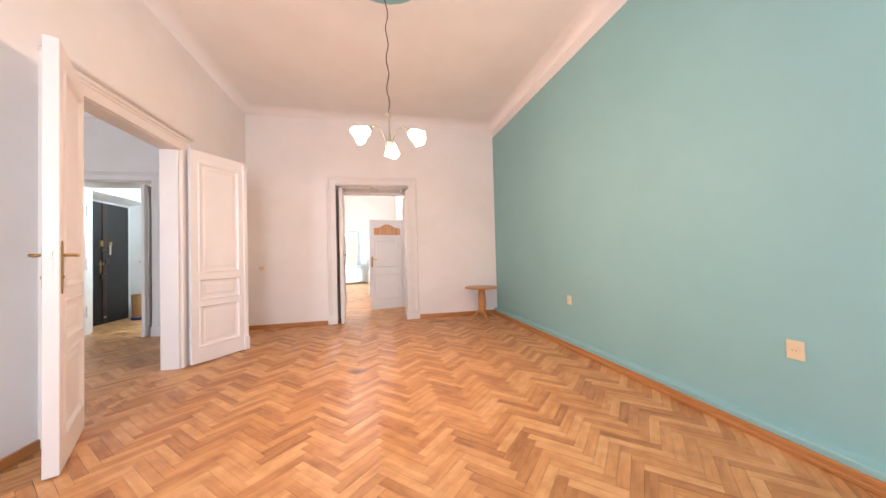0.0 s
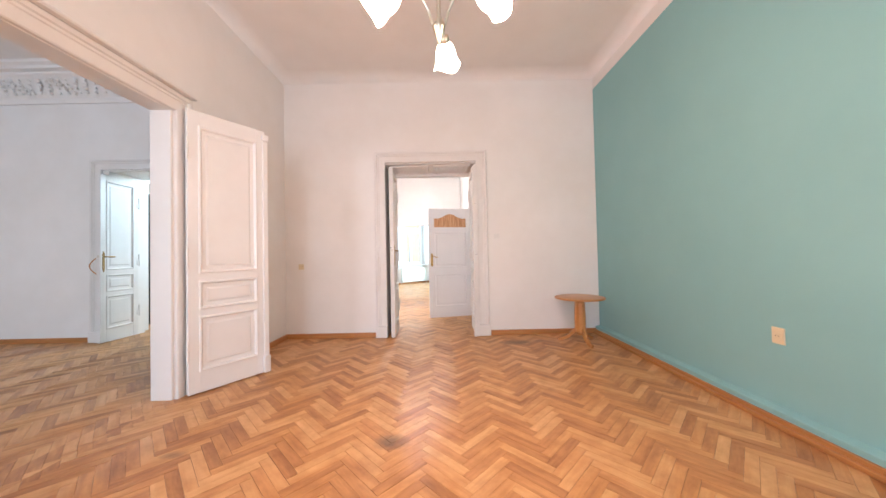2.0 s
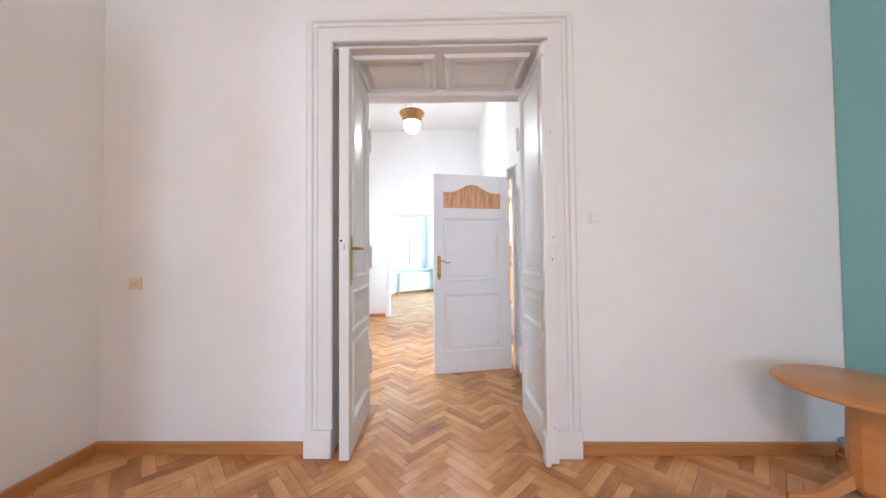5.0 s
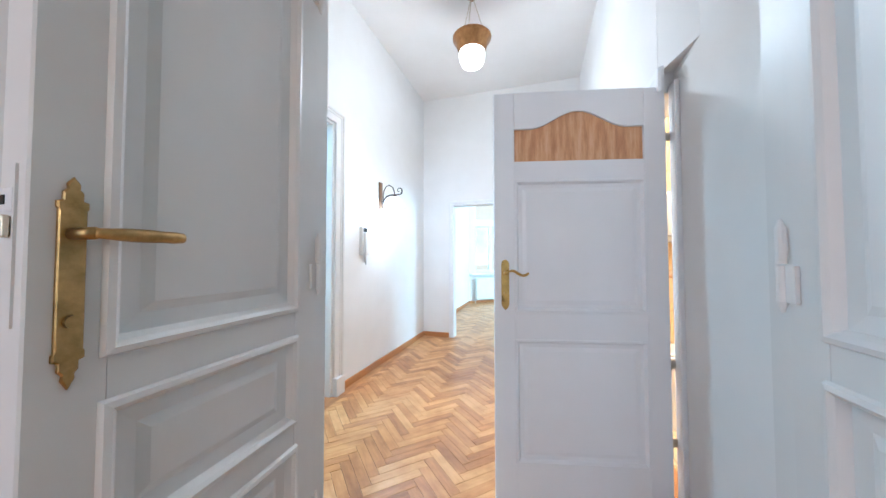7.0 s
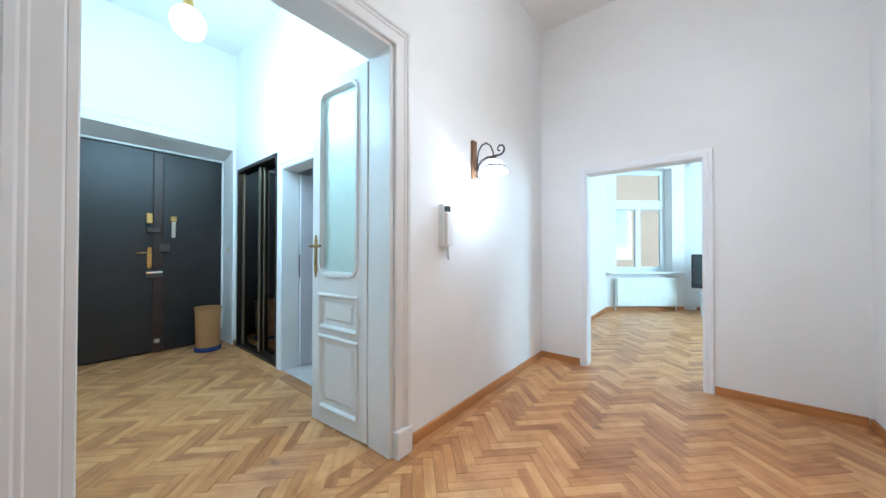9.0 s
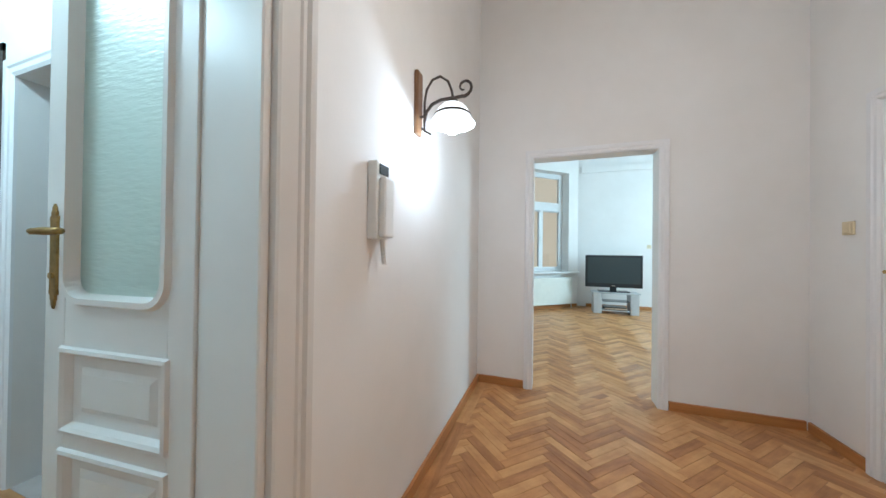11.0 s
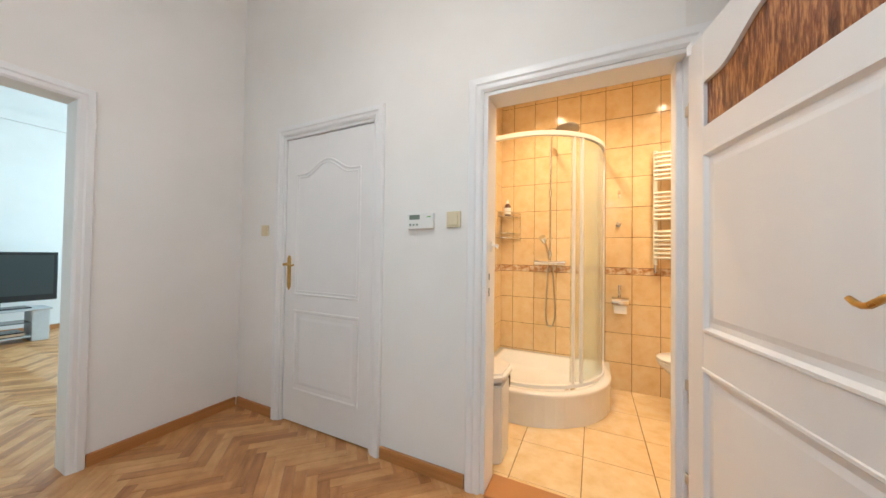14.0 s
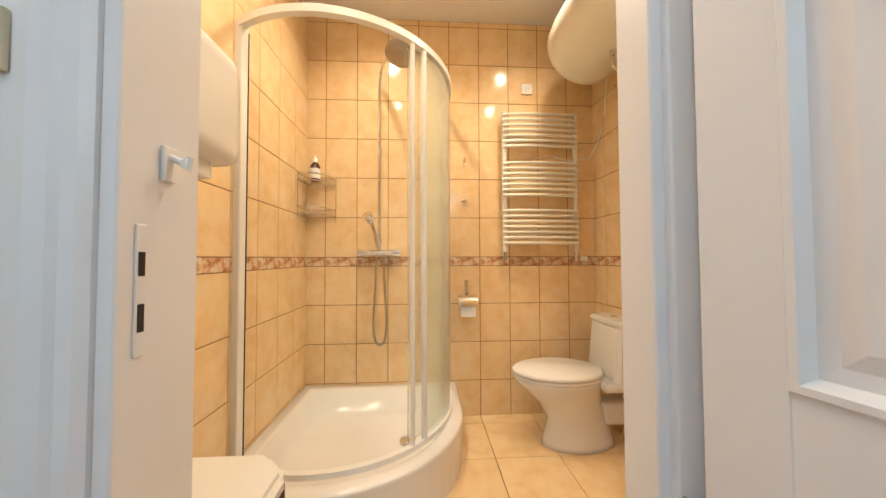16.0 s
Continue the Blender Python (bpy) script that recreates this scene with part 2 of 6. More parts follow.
def wall(name, axis, a0, a1, u0, u1, z0, z1, holes, material, label):
    """A wall between a0 and a1 on axis, from u0 to u1 along it, with openings (u0, u1, z0, z1) through it."""
    us = sorted({u0, u1, *(h[0] for h in holes), *(h[1] for h in holes)})
    zs = sorted({z0, z1, *(h[2] for h in holes), *(h[3] for h in holes)})
    us = [u for u in us if u0 <= u <= u1]
    zs = [z for z in zs if z0 <= z <= z1]

    def solid(i, j):
        if not (0 <= i < len(us) - 1 and 0 <= j < len(zs) - 1):
            return False
        cu, cz = (us[i] + us[i + 1]) / 2, (zs[j] + zs[j + 1]) / 2
        return not any(h[0] < cu < h[1] and h[2] < cz < h[3] for h in holes)
    bm = bmesh.new()
    seen = {}

    def v(a, u, z):
        key = (round(a, 4), round(u, 4), round(z, 4))
        if key not in seen:
            seen[key] = bm.verts.new((a, u, z) if axis == "x" else (u, a, z))
        return seen[key]
    for i in range(len(us) - 1):
        for j in range(len(zs) - 1):
            if not solid(i, j):
                continue
            p, q, r, s = us[i], us[i + 1], zs[j], zs[j + 1]
            for a in (a0, a1):
                bm.faces.new((v(a, p, r), v(a, q, r), v(a, q, s), v(a, p, s)))
            if not solid(i - 1, j):
                bm.faces.new((v(a0, p, r), v(a1, p, r), v(a1, p, s), v(a0, p, s)))
            if not solid(i + 1, j):
                bm.faces.new((v(a0, q, r), v(a1, q, r), v(a1, q, s), v(a0, q, s)))
            if not solid(i, j - 1):
                bm.faces.new((v(a0, p, r), v(a1, p, r), v(a1, q, r), v(a0, q, r)))
            if not solid(i, j + 1):
                bm.faces.new((v(a0, p, s), v(a1, p, s), v(a1, q, s), v(a0, q, s)))
    return structure(name, bm, material, label)


# ---- structure ----
ZL, ZS, ZH, ZT, ZB = 3.84, 4.0, 3.74, 3.6, 2.8   # ceiling heights: living, side room, hall, tv room, bathroom
structure("floor_slab", box(bx(-8.2, 4.2, -2.4, 13.72, -0.3, -0.012), -1.45, 4.2, 13.72, 15.1, -0.3, -0.012), JOINT, "dark subfloor under the wooden blocks")
# living room
wall("wall_teal", "x", 2.64, 2.84, -1.9, 5.78, -0.1, 4.3, [], WALL, "white upper part of the long wall")
structure("wall_teal_field", bx(2.634, 2.64, -1.9, 5.775, 0.07, 3.55), TEAL, "matt teal green painted wall field")
wall("wall_living_north", "y", 5.78, 6.39, -2.07, 2.84, -0.1, 4.3, [(-0.44, 0.90, -0.1, 2.53)], WALL, "thick white wall with the tall double doorway")
wall("wall_living_side", "x", -2.07, -1.90, -1.9, 5.78, -0.1, 4.3, [(2.56, 3.90, -0.1, 2.50)], WALL, "white wall with a wide open double doorway")
wall("wall_windows", "y", -2.1, -1.9, -7.6, 2.84, -0.1, 4.3, [(-1.25, 0.05, 0.75, 2.75), (0.85, 2.15, 0.75, 2.75), (-5.1, -3.7, 0.75, 2.75)], WALL, "white wall with daylight windows")
structure("ceiling_living", bx(-1.90, 2.64, -1.9, 5.78, ZL, ZL + 0.1), CEIL, "white plastered ceiling")
# side room
wall("wall_side_north", "y", 5.84, 6.39, -7.6, -2.07, -0.1, 4.3, [(-4.53, -3.24, -0.1, 2.53)], WALL, "thick white wall with a double doorway")
wall("wall_side_west", "x", -7.6, -7.4, -1.9, 5.84, -0.1, 4.3, [], WALL, "plain white wall")
structure("ceiling_side_room", bx(-7.4, -2.07, -1.9, 5.84, ZS, ZS + 0.1), CEIL, "white ceiling")
# hall
wall("wall_hall_west", "x", -1.56, -1.40, 6.39, 10.08, -0.1, 4.3, [(6.58, 7.80, -0.1, 2.43)], WALL, "white hall wall with the glazed double doorway")
wall("wall_hall_north", "y", 10.08, 10.22, -1.56, 4.0, -0.1, 4.3, [(-0.905, 0.03, -0.1, 2.02)], WALL, "white hall end wall with an open doorway")
wall("wall_hall_east_south", "x", 0.985, 1.06, 6.39, 7.22, -0.1, 4.3, [], WALL, "white hall wall beside the bathroom door")
structure("wall_hall_east_splay", prism(bmesh.new(), [(0.985, 6.95), (0.985, 7.219), (0.921, 7.219)], 2.12, 4.3), WALL, "white hall wall above the door corner")
wall("wall_hall_east", "x", 0.92, 1.06, 7.22, 10.08, -0.1, 4.3, [(7.22, 8.06, -0.1, 2.04), (8.755, 9.575, -0.1, 2.04)], WALL, "white hall wall with two narrow doorways")
structure("ceiling_hall", bx(-1.40, 0.92, 6.39, 10.08, ZH, ZH + 0.1), CEIL, "white hall ceiling")
# entrance lobby
wall("wall_lobby_west", "x", -5.3, -4.65, 6.39, 9.2, -0.1, 4.3, [(6.58, 7.97, -0.1, 2.60)], WALL, "white wall round the recessed entrance doors")
wall("wall_lobby_north", "y", 8.0, 8.16, -4.65, -1.56, -0.1, 4.3, [(-4.56, -3.42, -0.1, 2.24), (-3.28, -2.48, -0.1, 2.04)], WALL, "white lobby wall with wardrobe niche and doorway")
structure("ceiling_lobby", bx(-4.65, -1.56, 6.39, 8.0, ZH, ZH + 0.1), CEIL, "white lobby ceiling")
structure("wall_landing", bx(-5.6, -5.3, 6.2, 9.3, -0.1, 4.3), WALL, "plain wall behind the entrance doors")
wall("wall_kitchen_north", "y", 9.3, 9.45, -5.0, -1.56, -0.1, 4.3, [], WALL, "plain wall")
structure("wall_kitchen_side", bx(-3.40, -3.30, 8.16, 9.3, -0.1, 4.3), WALL, "plain wall")
structure("floor_kitchen", bx(-3.30, -1.56, 8.0, 9.3, -0.012, 0.0), plain("pale_kitchen_tile", (0.62, 0.56, 0.54), 0.25, var=0.15, scale=3), "pale tiled kitchen floor")
structure("ceiling_kitchen", bx(-4.65, -1.56, 8.16, 9.3, 2.6, 2.7), CEIL, "plain ceiling")
# tv room
wall("wall_tv_west", "x", -1.6, -1.45, 10.22, 13.72, -0.1, 4.3, [], WALL, "plain white wall")
structure("wall_tv_north", bx(-0.22, 3.2, 14.92, 15.1, -0.1, 4.3), WALL, "plain white wall behind the television")
# the opening is made up, out of view, to hold the fill lamp
wall("wall_tv_east", "x", 3.0, 3.2, 10.22, 14.92, -0.1, 4.3, [(11.9, 13.3, 0.9, 2.9)], WALL, "white wall with an added, unseen opening for the fill light")
structure("ceiling_tv_room", bx(-1.6, 3.0, 10.22, 15.0, ZT, ZT + 0.1), CEIL, "white ceiling")
# bathroom
structure("wall_bath_back", bx(2.66, 2.85, 6.2, 8.6, -0.1, 4.3), WALL, "wall behind the bathroom tiles")
structure("wall_bath_shower", bx(1.06, 2.66, 8.44, 8.6, -0.1, 4.3), WALL, "wall behind the shower tiles")
structure("ceiling_bathroom", bx(1.06, 2.66, 6.38, 8.44, ZB, ZB + 0.1), CEIL, "white bathroom ceiling")
structure("wall_closet", bx(1.9, 2.0, 8.6, 10.08, -0.1, 4.3), WALL, "plain wall behind the closed door")
structure("roof_slab", box(bx(-8.2, 4.2, -2.4, 13.72, 4.3, 4.5), -1.3, 4.2, 13.72, 15.1, 4.3, 4.5), CEIL, "plain slab over the flat")

# ---- doors, casings, baseboards ----


def rect_rings(bm, x0, x1, z0, z1, profile, sign=1, y=0.0, cap=True):
    """Mitred rectangular moulding: (inset, height) pairs, heights along sign * y; cap closes the middle."""
    rings = []
    for d, h in profile:
        yy = y + sign * h
        rings.append([bm.verts.new(c) for c in ((x0 + d, yy, z0 + d), (x1 - d, yy, z0 + d), (x1 - d, yy, z1 - d), (x0 + d, yy, z1 - d))])
    for a, b in zip(rings, rings[1:]):
        for i in range(4):
            bm.faces.new((a[i], a[(i + 1) % 4], b[(i + 1) % 4], b[i]))
    if cap:
        bm.faces.new(rings[-1])
    return bm


def casing(name, m, half, h, profile, material, label, plinth=0.0):
    """Door surround swept round three sides of an opening; local y points out of the wall."""
    bm = bmesh.new()
    loops = []
    for d, y in profile:
        loops.append([bm.verts.new(c) for c in ((-half - d, y, 0), (-half - d, y, h + d), (half + d, y, h + d), (half + d, y, 0))])
    for a, b in zip(loops, loops[1:]):
        for i in range(3):
            bm.faces.new((a[i], a[i + 1], b[i + 1], b[i]))
    w = profile[-1][0]
    if plinth:
        top = max(y for d, y in profile) + 0.006
        for s in (-1, 1):
            x0, x1 = sorted((s * (half - 0.004), s * (half + w + 0.006)))
            box(bm, x0, x1, 0.0, top, 0.0, plinth, 0.006)
    ob = structure(name, bm, material, label)
    ob.matrix_world = m
    return ob


OLD_CASING = [(0, 0), (0, 0.030), (0.008, 0.036), (0.085, 0.036), (0.092, 0.044), (0.108, 0.044), (0.116, 0.058), (0.140, 0.062), (0.152, 0.052), (0.155, 0.0)]
NEW_CASING = [(0, 0), (0, 0.012), (0.012, 0.020), (0.03, 0.020), (0.038, 0.026), (0.066, 0.024), (0.072, 0.012), (0.072, 0.0)]
casing("trim_living_door", pose(0.23, 5.78, 0, 0, 0, 180), 0.66, 2.52, OLD_CASING, GLOSS, "moulded white enamel door surround", 0.16)
casing("trim_side_door", pose(-1.90, 3.23, 0, 0, 0, -90), 0.67, 2.45, OLD_CASING, GLOSS, "moulded white enamel door surround", 0.0)
casing("trim_lobby_door", pose(-3.955, 5.84, 0, 0, 0, 180), 0.655, 2.52, OLD_CASING, GLOSS, "moulded white enamel door surround", 0.16)
casing("trim_glazed_door", pose(-1.40, 7.19, 0, 0, 0, -90), 0.61, 2.42, [(d * 0.72, y * 0.8) for d, y in OLD_CASING], GLOSS, "moulded white door surround", 0.16)
casing("trim_tv_door", pose(-0.4375, 10.08, 0, 0, 0, 180), 0.4675, 2.02, NEW_CASING, SATIN, "narrow white door surround")
bath_trim = casing("trim_bath_door", pose(0.92, 7.64, 0, 0, 0, 90), 0.42, 2.04, [(d * 1.1, y) for d, y in NEW_CASING], SATIN, "narrow white door surround")
for v in bath_trim.data.vertices:
    if v.co.x < -0.41 and v.co.z < 1.0:
        v.co.z = 2.0
box_leg = bx(0.962, 0.985, 7.15, 7.222, 0.0, 2.05, bevel=0.006, seg=2)
structure("trim_bath_door_leg", box_leg, SATIN, "narrow white door post")
casing("trim_closet_door", pose(0.92, 9.165, 0, 0, 0, 90), 0.41, 2.04, NEW_CASING, SATIN, "narrow white door surround")
casing("trim_kitchen_door", pose(-2.88, 8.0, 0, 0, 0, 180), 0.40, 2.04, [(d * 1.3, y) for d, y in NEW_CASING], SATIN, "white door surround")
# cornice cap over the wide side doorway
structure("trim_side_door_cap", bx(-1.90, -1.80, 2.40, 4.06, 2.605, 2.632, bevel=0.008), GLOSS, "projecting white cap over the doorway")
# linings of the deep doorways
lin = bmesh.new()
box(lin, -0.44, 0.90, 5.79, 6.38, 2.505, 2.53)
for x0, x1 in ((-0.36, 0.20), (0.26, 0.82)):
    bmx = bmesh.new()
    rect_rings(bmx, x0, x1, 5.86, 6.30, [(0, 0), (0.01, 0.02), (0.03, 0.022), (0.05, 0.004), (0.08, 0.004), (0.10, 0.014)], 1, 0)
    for v in bmx.verts:
        v.co = Vector((v.co.x, v.co.z, 2.505 - v.co.y))
    tmp = bpy.data.meshes.new("panel")
    bmx.to_mesh(tmp)
    bmx.free()
    lin.from_mesh(tmp)
    bpy.data.meshes.remove(tmp)
box(lin, -0.436, -0.386, 6.28, 6.395, 0.0, 2.505, 0.004)
box(lin, 0.866, 0.897, 6.28, 6.395, 0.0, 2.505, 0.004)
box(lin, -0.386, 0.866, 6.28, 6.395, 2.45, 2.505, 0.004)
structure("trim_living_lining", lin, GLOSS, "white enamelled panelled door lining")
lin = bmesh.new()
box(lin, -4.60, -3.31, 5.85, 6.38, 2.505, 2.53)
box(lin, -4.61, -4.57, 6.33, 6.395, 0.0, 2.505, 0.004)
box(lin, -3.34, -3.30, 6.33, 6.395, 0.0, 2.505, 0.004)
structure("trim_lobby_lining", lin, GLOSS, "white enamelled door lining")
lin = bmesh.new()
box(lin, -2.075, -1.895, 2.556, 2.585, 0, 2.49, 0.004)
box(lin, -2.075, -1.895, 3.875, 3.904, 0, 2.49, 0.004)
box(lin, -2.075, -1.895, 2.556, 3.904, 2.445, 2.504, 0.004)
structure("trim_side_lining", lin, GLOSS, "white enamelled door lining")
lin = bmesh.new()
box(lin, -1.60, -1.395, 7.775, 7.803, 0, 2.42, 0.004)
box(lin, -1.60, -1.395, 6.578, 6.606, 0, 2.42, 0.004)
box(lin, -1.60, -1.395, 6.578, 7.803, 2.40, 2.433, 0.004)
structure("trim_glazed_lining", lin, GLOSS, "white enamelled door lining")
lin = bmesh.new()
box(lin, 0.975, 1.065, 7.218, 7.243, 0, 2.03, 0.003)
for y0, y1 in ((8.037, 8.062), (8.753, 8.77), (9.56, 9.578)):
    box(lin, 0.915, 1.065, y0, y1, 0, 2.03, 0.003)
for y0, y1 in ((7.218, 8.062), (8.753, 9.578)):
    box(lin, 0.915, 1.065, y0, y1, 2.02, 2.043, 0.003)
structure("trim_bath_lining", lin, SATIN, "white painted door frames")
# steel strike plates in the bathroom frame
strike = thing("strike_plate", "steel strike plate in the white bathroom door frame", "strike plate", pose(0.95, 8.036, 1.055))
part("plate", bx(-0.009, 0.009, -0.002, 0.002, -0.095, 0.095, bevel=0.001), SATIN, strike)
part("latch_hole", bx(-0.005, 0.005, -0.003, -0.002, 0.02, 0.055), DARK, strike)
part("bolt_hole", bx(-0.005, 0.005, -0.003, -0.002, -0.06, -0.02), DARK, strike)


def keeper(x, y, z, w, h, label, hole):
    """A small painted latch keeper on a door edge, facing the living room."""
    k = thing("latch_keeper", label, "latch", pose(x, y, z))
    part("plate", bx(-w, w, -0.005, 0.002, -h, h, bevel=0.003, seg=2), NICKEL if hole > 1 else SATIN, k)
    if hole:
        part("bolt_hole", bx(-w * 0.55, w * 0.25, -0.0062, -0.0048, -h * 0.35, h * 0.4), DARK, k)


keeper(-0.347, 5.681, 1.283, 0.020, 0.017, "painted latch keeper on the edge of a folded door leaf", 1)


for kx, kz in ((0.862, 1.886), (0.868, 1.29), (0.862, 1.165), (0.861, 0.231)):
    keeper(kx, 5.629, kz, 0.005, 0.009 if kz != 1.165 else 0.02, "small painted bolt socket in the cover strip of the door", 1)


def lever_handle(parent, x, y, z, sign, out, mat_h, plate=(0.018, 0.14), curve=0.0, length=0.12):
    """A long back plate with a lever; out: +1 or -1 along local y, sign: way of the lever along local x."""
    w, h = plate
    bm = bmesh.new()
    y0, y1 = sorted((y, y + out * 0.006))
    # outline of the plate: straight sides, shoulders and a small finial at both ends
    half = ((0.85, 0.10), (0.85, 0.70), (0.95, 0.72), (0.95, 0.78), (0.60, 0.80), (0.60, 0.88), (0.34, 0.92), (0.38, 0.97), (0.0, 1.04))
    if curve:
        half = ((1.0, 0.10), (1.0, 0.74), (0.96, 0.84), (0.80, 0.92), (0.55, 0.97), (0.28, 0.995), (0.0, 1.0))
    right = [(w * u, h * v) for u, v in half]
    outline = [(-u, v) for u, v in reversed(right[:-1])]
    outline = right + outline + [(u, -v * 1.08) for u, v in [(-p, q) for p, q in right[:-1]]] + [(0.0, -h * 1.145)] + [(u, -v * 1.08) for u, v in reversed(right[:-1])]
    rims = []
    for yy, k in ((y, 1.0), (y + out * 0.004, 1.0), (y + out * 0.006, 0.9)):
        rims.append([bm.verts.new((x + u * k, yy, z + v * (1 - (1 - k) * 0.2))) for u, v in outline])
    for ra, rb in zip(rims, rims[1:]):
        for i in range(len(ra)):
            bm.faces.new((ra[i], ra[(i + 1) % len(ra)], rb[(i + 1) % len(ra)], rb[i]))
    bm.faces.new(rims[-1])
    bm.faces.new(rims[0][::-1])
    bmesh.ops.recalc_face_normals(bm, faces=bm.faces)
    pl = part("handle_plate", bm, mat_h, parent, "long brass door plate")
    bm = bmesh.new()
    cyl(bm, (x, y + out * 0.004, z + h * 0.45), (x, y + out * 0.05, z + h * 0.45), 0.009, seg=12)
    pts, rr = [], []
    for i in range(9):
        f = i / 8
        pts.append((x + sign * length * f, y + out * (0.05 - 0.004 * f), z + h * 0.45 + curve * math.sin(f * 2 * math.pi) * 0.012))
        rr.append((0.007 + 0.004 * math.sin(f * math.pi) + (0.002 if f > 0.85 else 0)) * (0.62 if curve else 1.0))
    tube(bm, pts, rr, 10)
    part("lever", bm, mat_h, pl, "", True)
    bm = bmesh.new()
    cyl(bm, (x, y + out * 0.004, z - h * 0.45), (x, y + out * 0.012, z - h * 0.45), 0.009, seg=12)
    part("keyhole", bm, mat_h, pl)


OLD_PANELS = ((1.05, 2.33), (0.73, 0.96), (0.19, 0.65))


def old_leaf(name, hinge, free, h, label, handles=(), astragal=0, hinges=1, panels=OLD_PANELS, glass=None, z0=0.012, thick=0.0225):
    """Panelled old door leaf; local x runs from the hinge to the free edge, 45 mm thick, centred on y."""
    hx, hy = hinge
    w = math.hypot(free[0] - hx, free[1] - hy)
    a = math.degrees(math.atan2(free[1] - hy, free[0] - hx))
    d = thing(name, label, "door", pose(hx, hy, z0, 0, 0, a), "old white panelled door leaves")
    t, st = thick, 0.09
    bm = bmesh.new()
    box(bm, 0, st, -t, t, 0, h, 0.003)
    box(bm, w - st, w, -t, t, 0, h, 0.003)
    zs = sorted(panels)
    edges = [0.0] + [v for p in zs for v in p] + [h]
    for lo, hi in zip(edges[::2], edges[1::2]):
        box(bm, st - 0.001, w - st + 0.001, -t + 0.0006, t - 0.0006, lo, hi, 0.0)
    part("door_frame", bm, GLOSS, d)
    for p in zs:
        if glass and p == glass:
            r = 0.07
            corners = ((st + r, p[0] + r, 180), (w - st - r, p[0] + r, 270), (w - st - r, p[1] - r, 0), (st + r, p[1] - r, 90))

            def loop(inset, y, bmm):
                vs = []
                for cx, cz, a0 in corners:
                    for k in range(7):
                        an = radians(a0 + 15 * k)
                        vs.append(bmm.verts.new((cx + (r - inset) * math.cos(an), y, cz + (r - inset) * math.sin(an))))
                return vs
            bm = bmesh.new()
            rim_loops = [loop(-0.012, t, bm), loop(-0.004, t + 0.012, bm), loop(0.012, t + 0.012, bm), loop(0.022, 0.004, bm),
                         loop(0.022, -0.004, bm), loop(0.012, -t - 0.012, bm), loop(-0.004, -t - 0.012, bm), loop(-0.012, -t, bm)]
            for u, v in zip(rim_loops, rim_loops[1:]):
                for i in range(28):
                    bm.faces.new((u[i], u[(i + 1) % 28], v[(i + 1) % 28], v[i]))
            # spandrels that square off the rounded light
            for s in (-1, 1):
                outer = [bm.verts.new(c) for c in ((st, s * t * 0.95, p[0]), (w - st, s * t * 0.95, p[0]), (w - st, s * t * 0.95, p[1]), (st, s * t * 0.95, p[1]))]
                inner = loop(-0.008, s * t * 0.95, bm)
                for q in range(4):
                    for k in range(6):
                        bm.faces.new((outer[q], inner[q * 7 + k], inner[q * 7 + k + 1]))
                    bm.faces.new((outer[q], inner[q * 7 + 6], inner[(q * 7 + 7) % 28], outer[(q + 1) % 4]))
            part("glazing_bead", bm, GLOSS, d)
            bm = bmesh.new()
            f, b = loop(0.02, 0.003, bm), loop(0.02, -0.003, bm)
            bm.faces.new(f)
            bm.faces.new(b[::-1])
            part("pane", bm, FROST, d, "greenish frosted textured glass pane").visible_shadow = False
            continue
        bm = bmesh.new()
        for s in (-1, 1):
            rect_rings(bm, st - 0.012, w - st + 0.012, p[0] - 0.012, p[1] + 0.012,
                       [(0, 0.0), (0.004, 0.009), (0.014, 0.011), (0.022, 0.004), (0.030, -0.012), (0.06, -0.014), (0.078, -0.006)], s, s * t)
        part("panel", bm, GLOSS, d)
    if astragal:
        bm = bmesh.new()
        y0, y1 = sorted((astragal * t, astragal * (t + 0.022)))
        box(bm, w - 0.030, w + 0.022, y0, y1, 0.16, h - 0.10, 0.009, 2)
        box(bm, w - 0.038, w + 0.030, *sorted((astragal * t, astragal * (t + 0.034))), 0.0, 0.17, 0.012, 2)
        box(bm, w - 0.036, w + 0.028, *sorted((astragal * t, astragal * (t + 0.032))), h - 0.10, h - 0.04, 0.010, 2)
        part("cover_strip", bm, GLOSS, d, "half-round white cover strip with a foot")
    if hinges:
        for hz in (0.30, 1.10, h - 0.42):
            bm = bmesh.new()
            yy = hinges * (t + 0.008)
            cyl(bm, (-0.004, yy, hz), (-0.004, yy, hz + 0.075), 0.010, seg=10)
            cyl(bm, (-0.004, yy, hz + 0.079), (-0.004, yy, hz + 0.15), 0.010, seg=10)
            cyl(bm, (-0.004, yy, hz - 0.022), (-0.004, yy, hz), 0.003, 0.010, seg=10)
            cyl(bm, (-0.004, yy, hz + 0.15), (-0.004, yy, hz + 0.172), 0.010, 0.003, seg=10)
            box(bm, -0.004, 0.03, min(yy, hinges * t), max(yy, hinges * t), hz + 0.0, hz + 0.075)
            part("hinge", bm, GLOSS, d, "painted-over pin hinge", False)
    for out in handles:
        lever_handle(d, w - 0.043, out * t, 1.165, -1, out, OLD_BRASS)
    if handles:
        bm = bx(w, w + 0.003, -0.011, 0.011, 1.10, 1.32)
        part("lock_face", bm, GLOSS, d)
        bm = bx(w + 0.003, w + 0.012, -0.007, 0.007, 1.22, 1.25, bevel=0.002)
        part("latch", bm, NICKEL, d, "steel latch bolt")
    return d


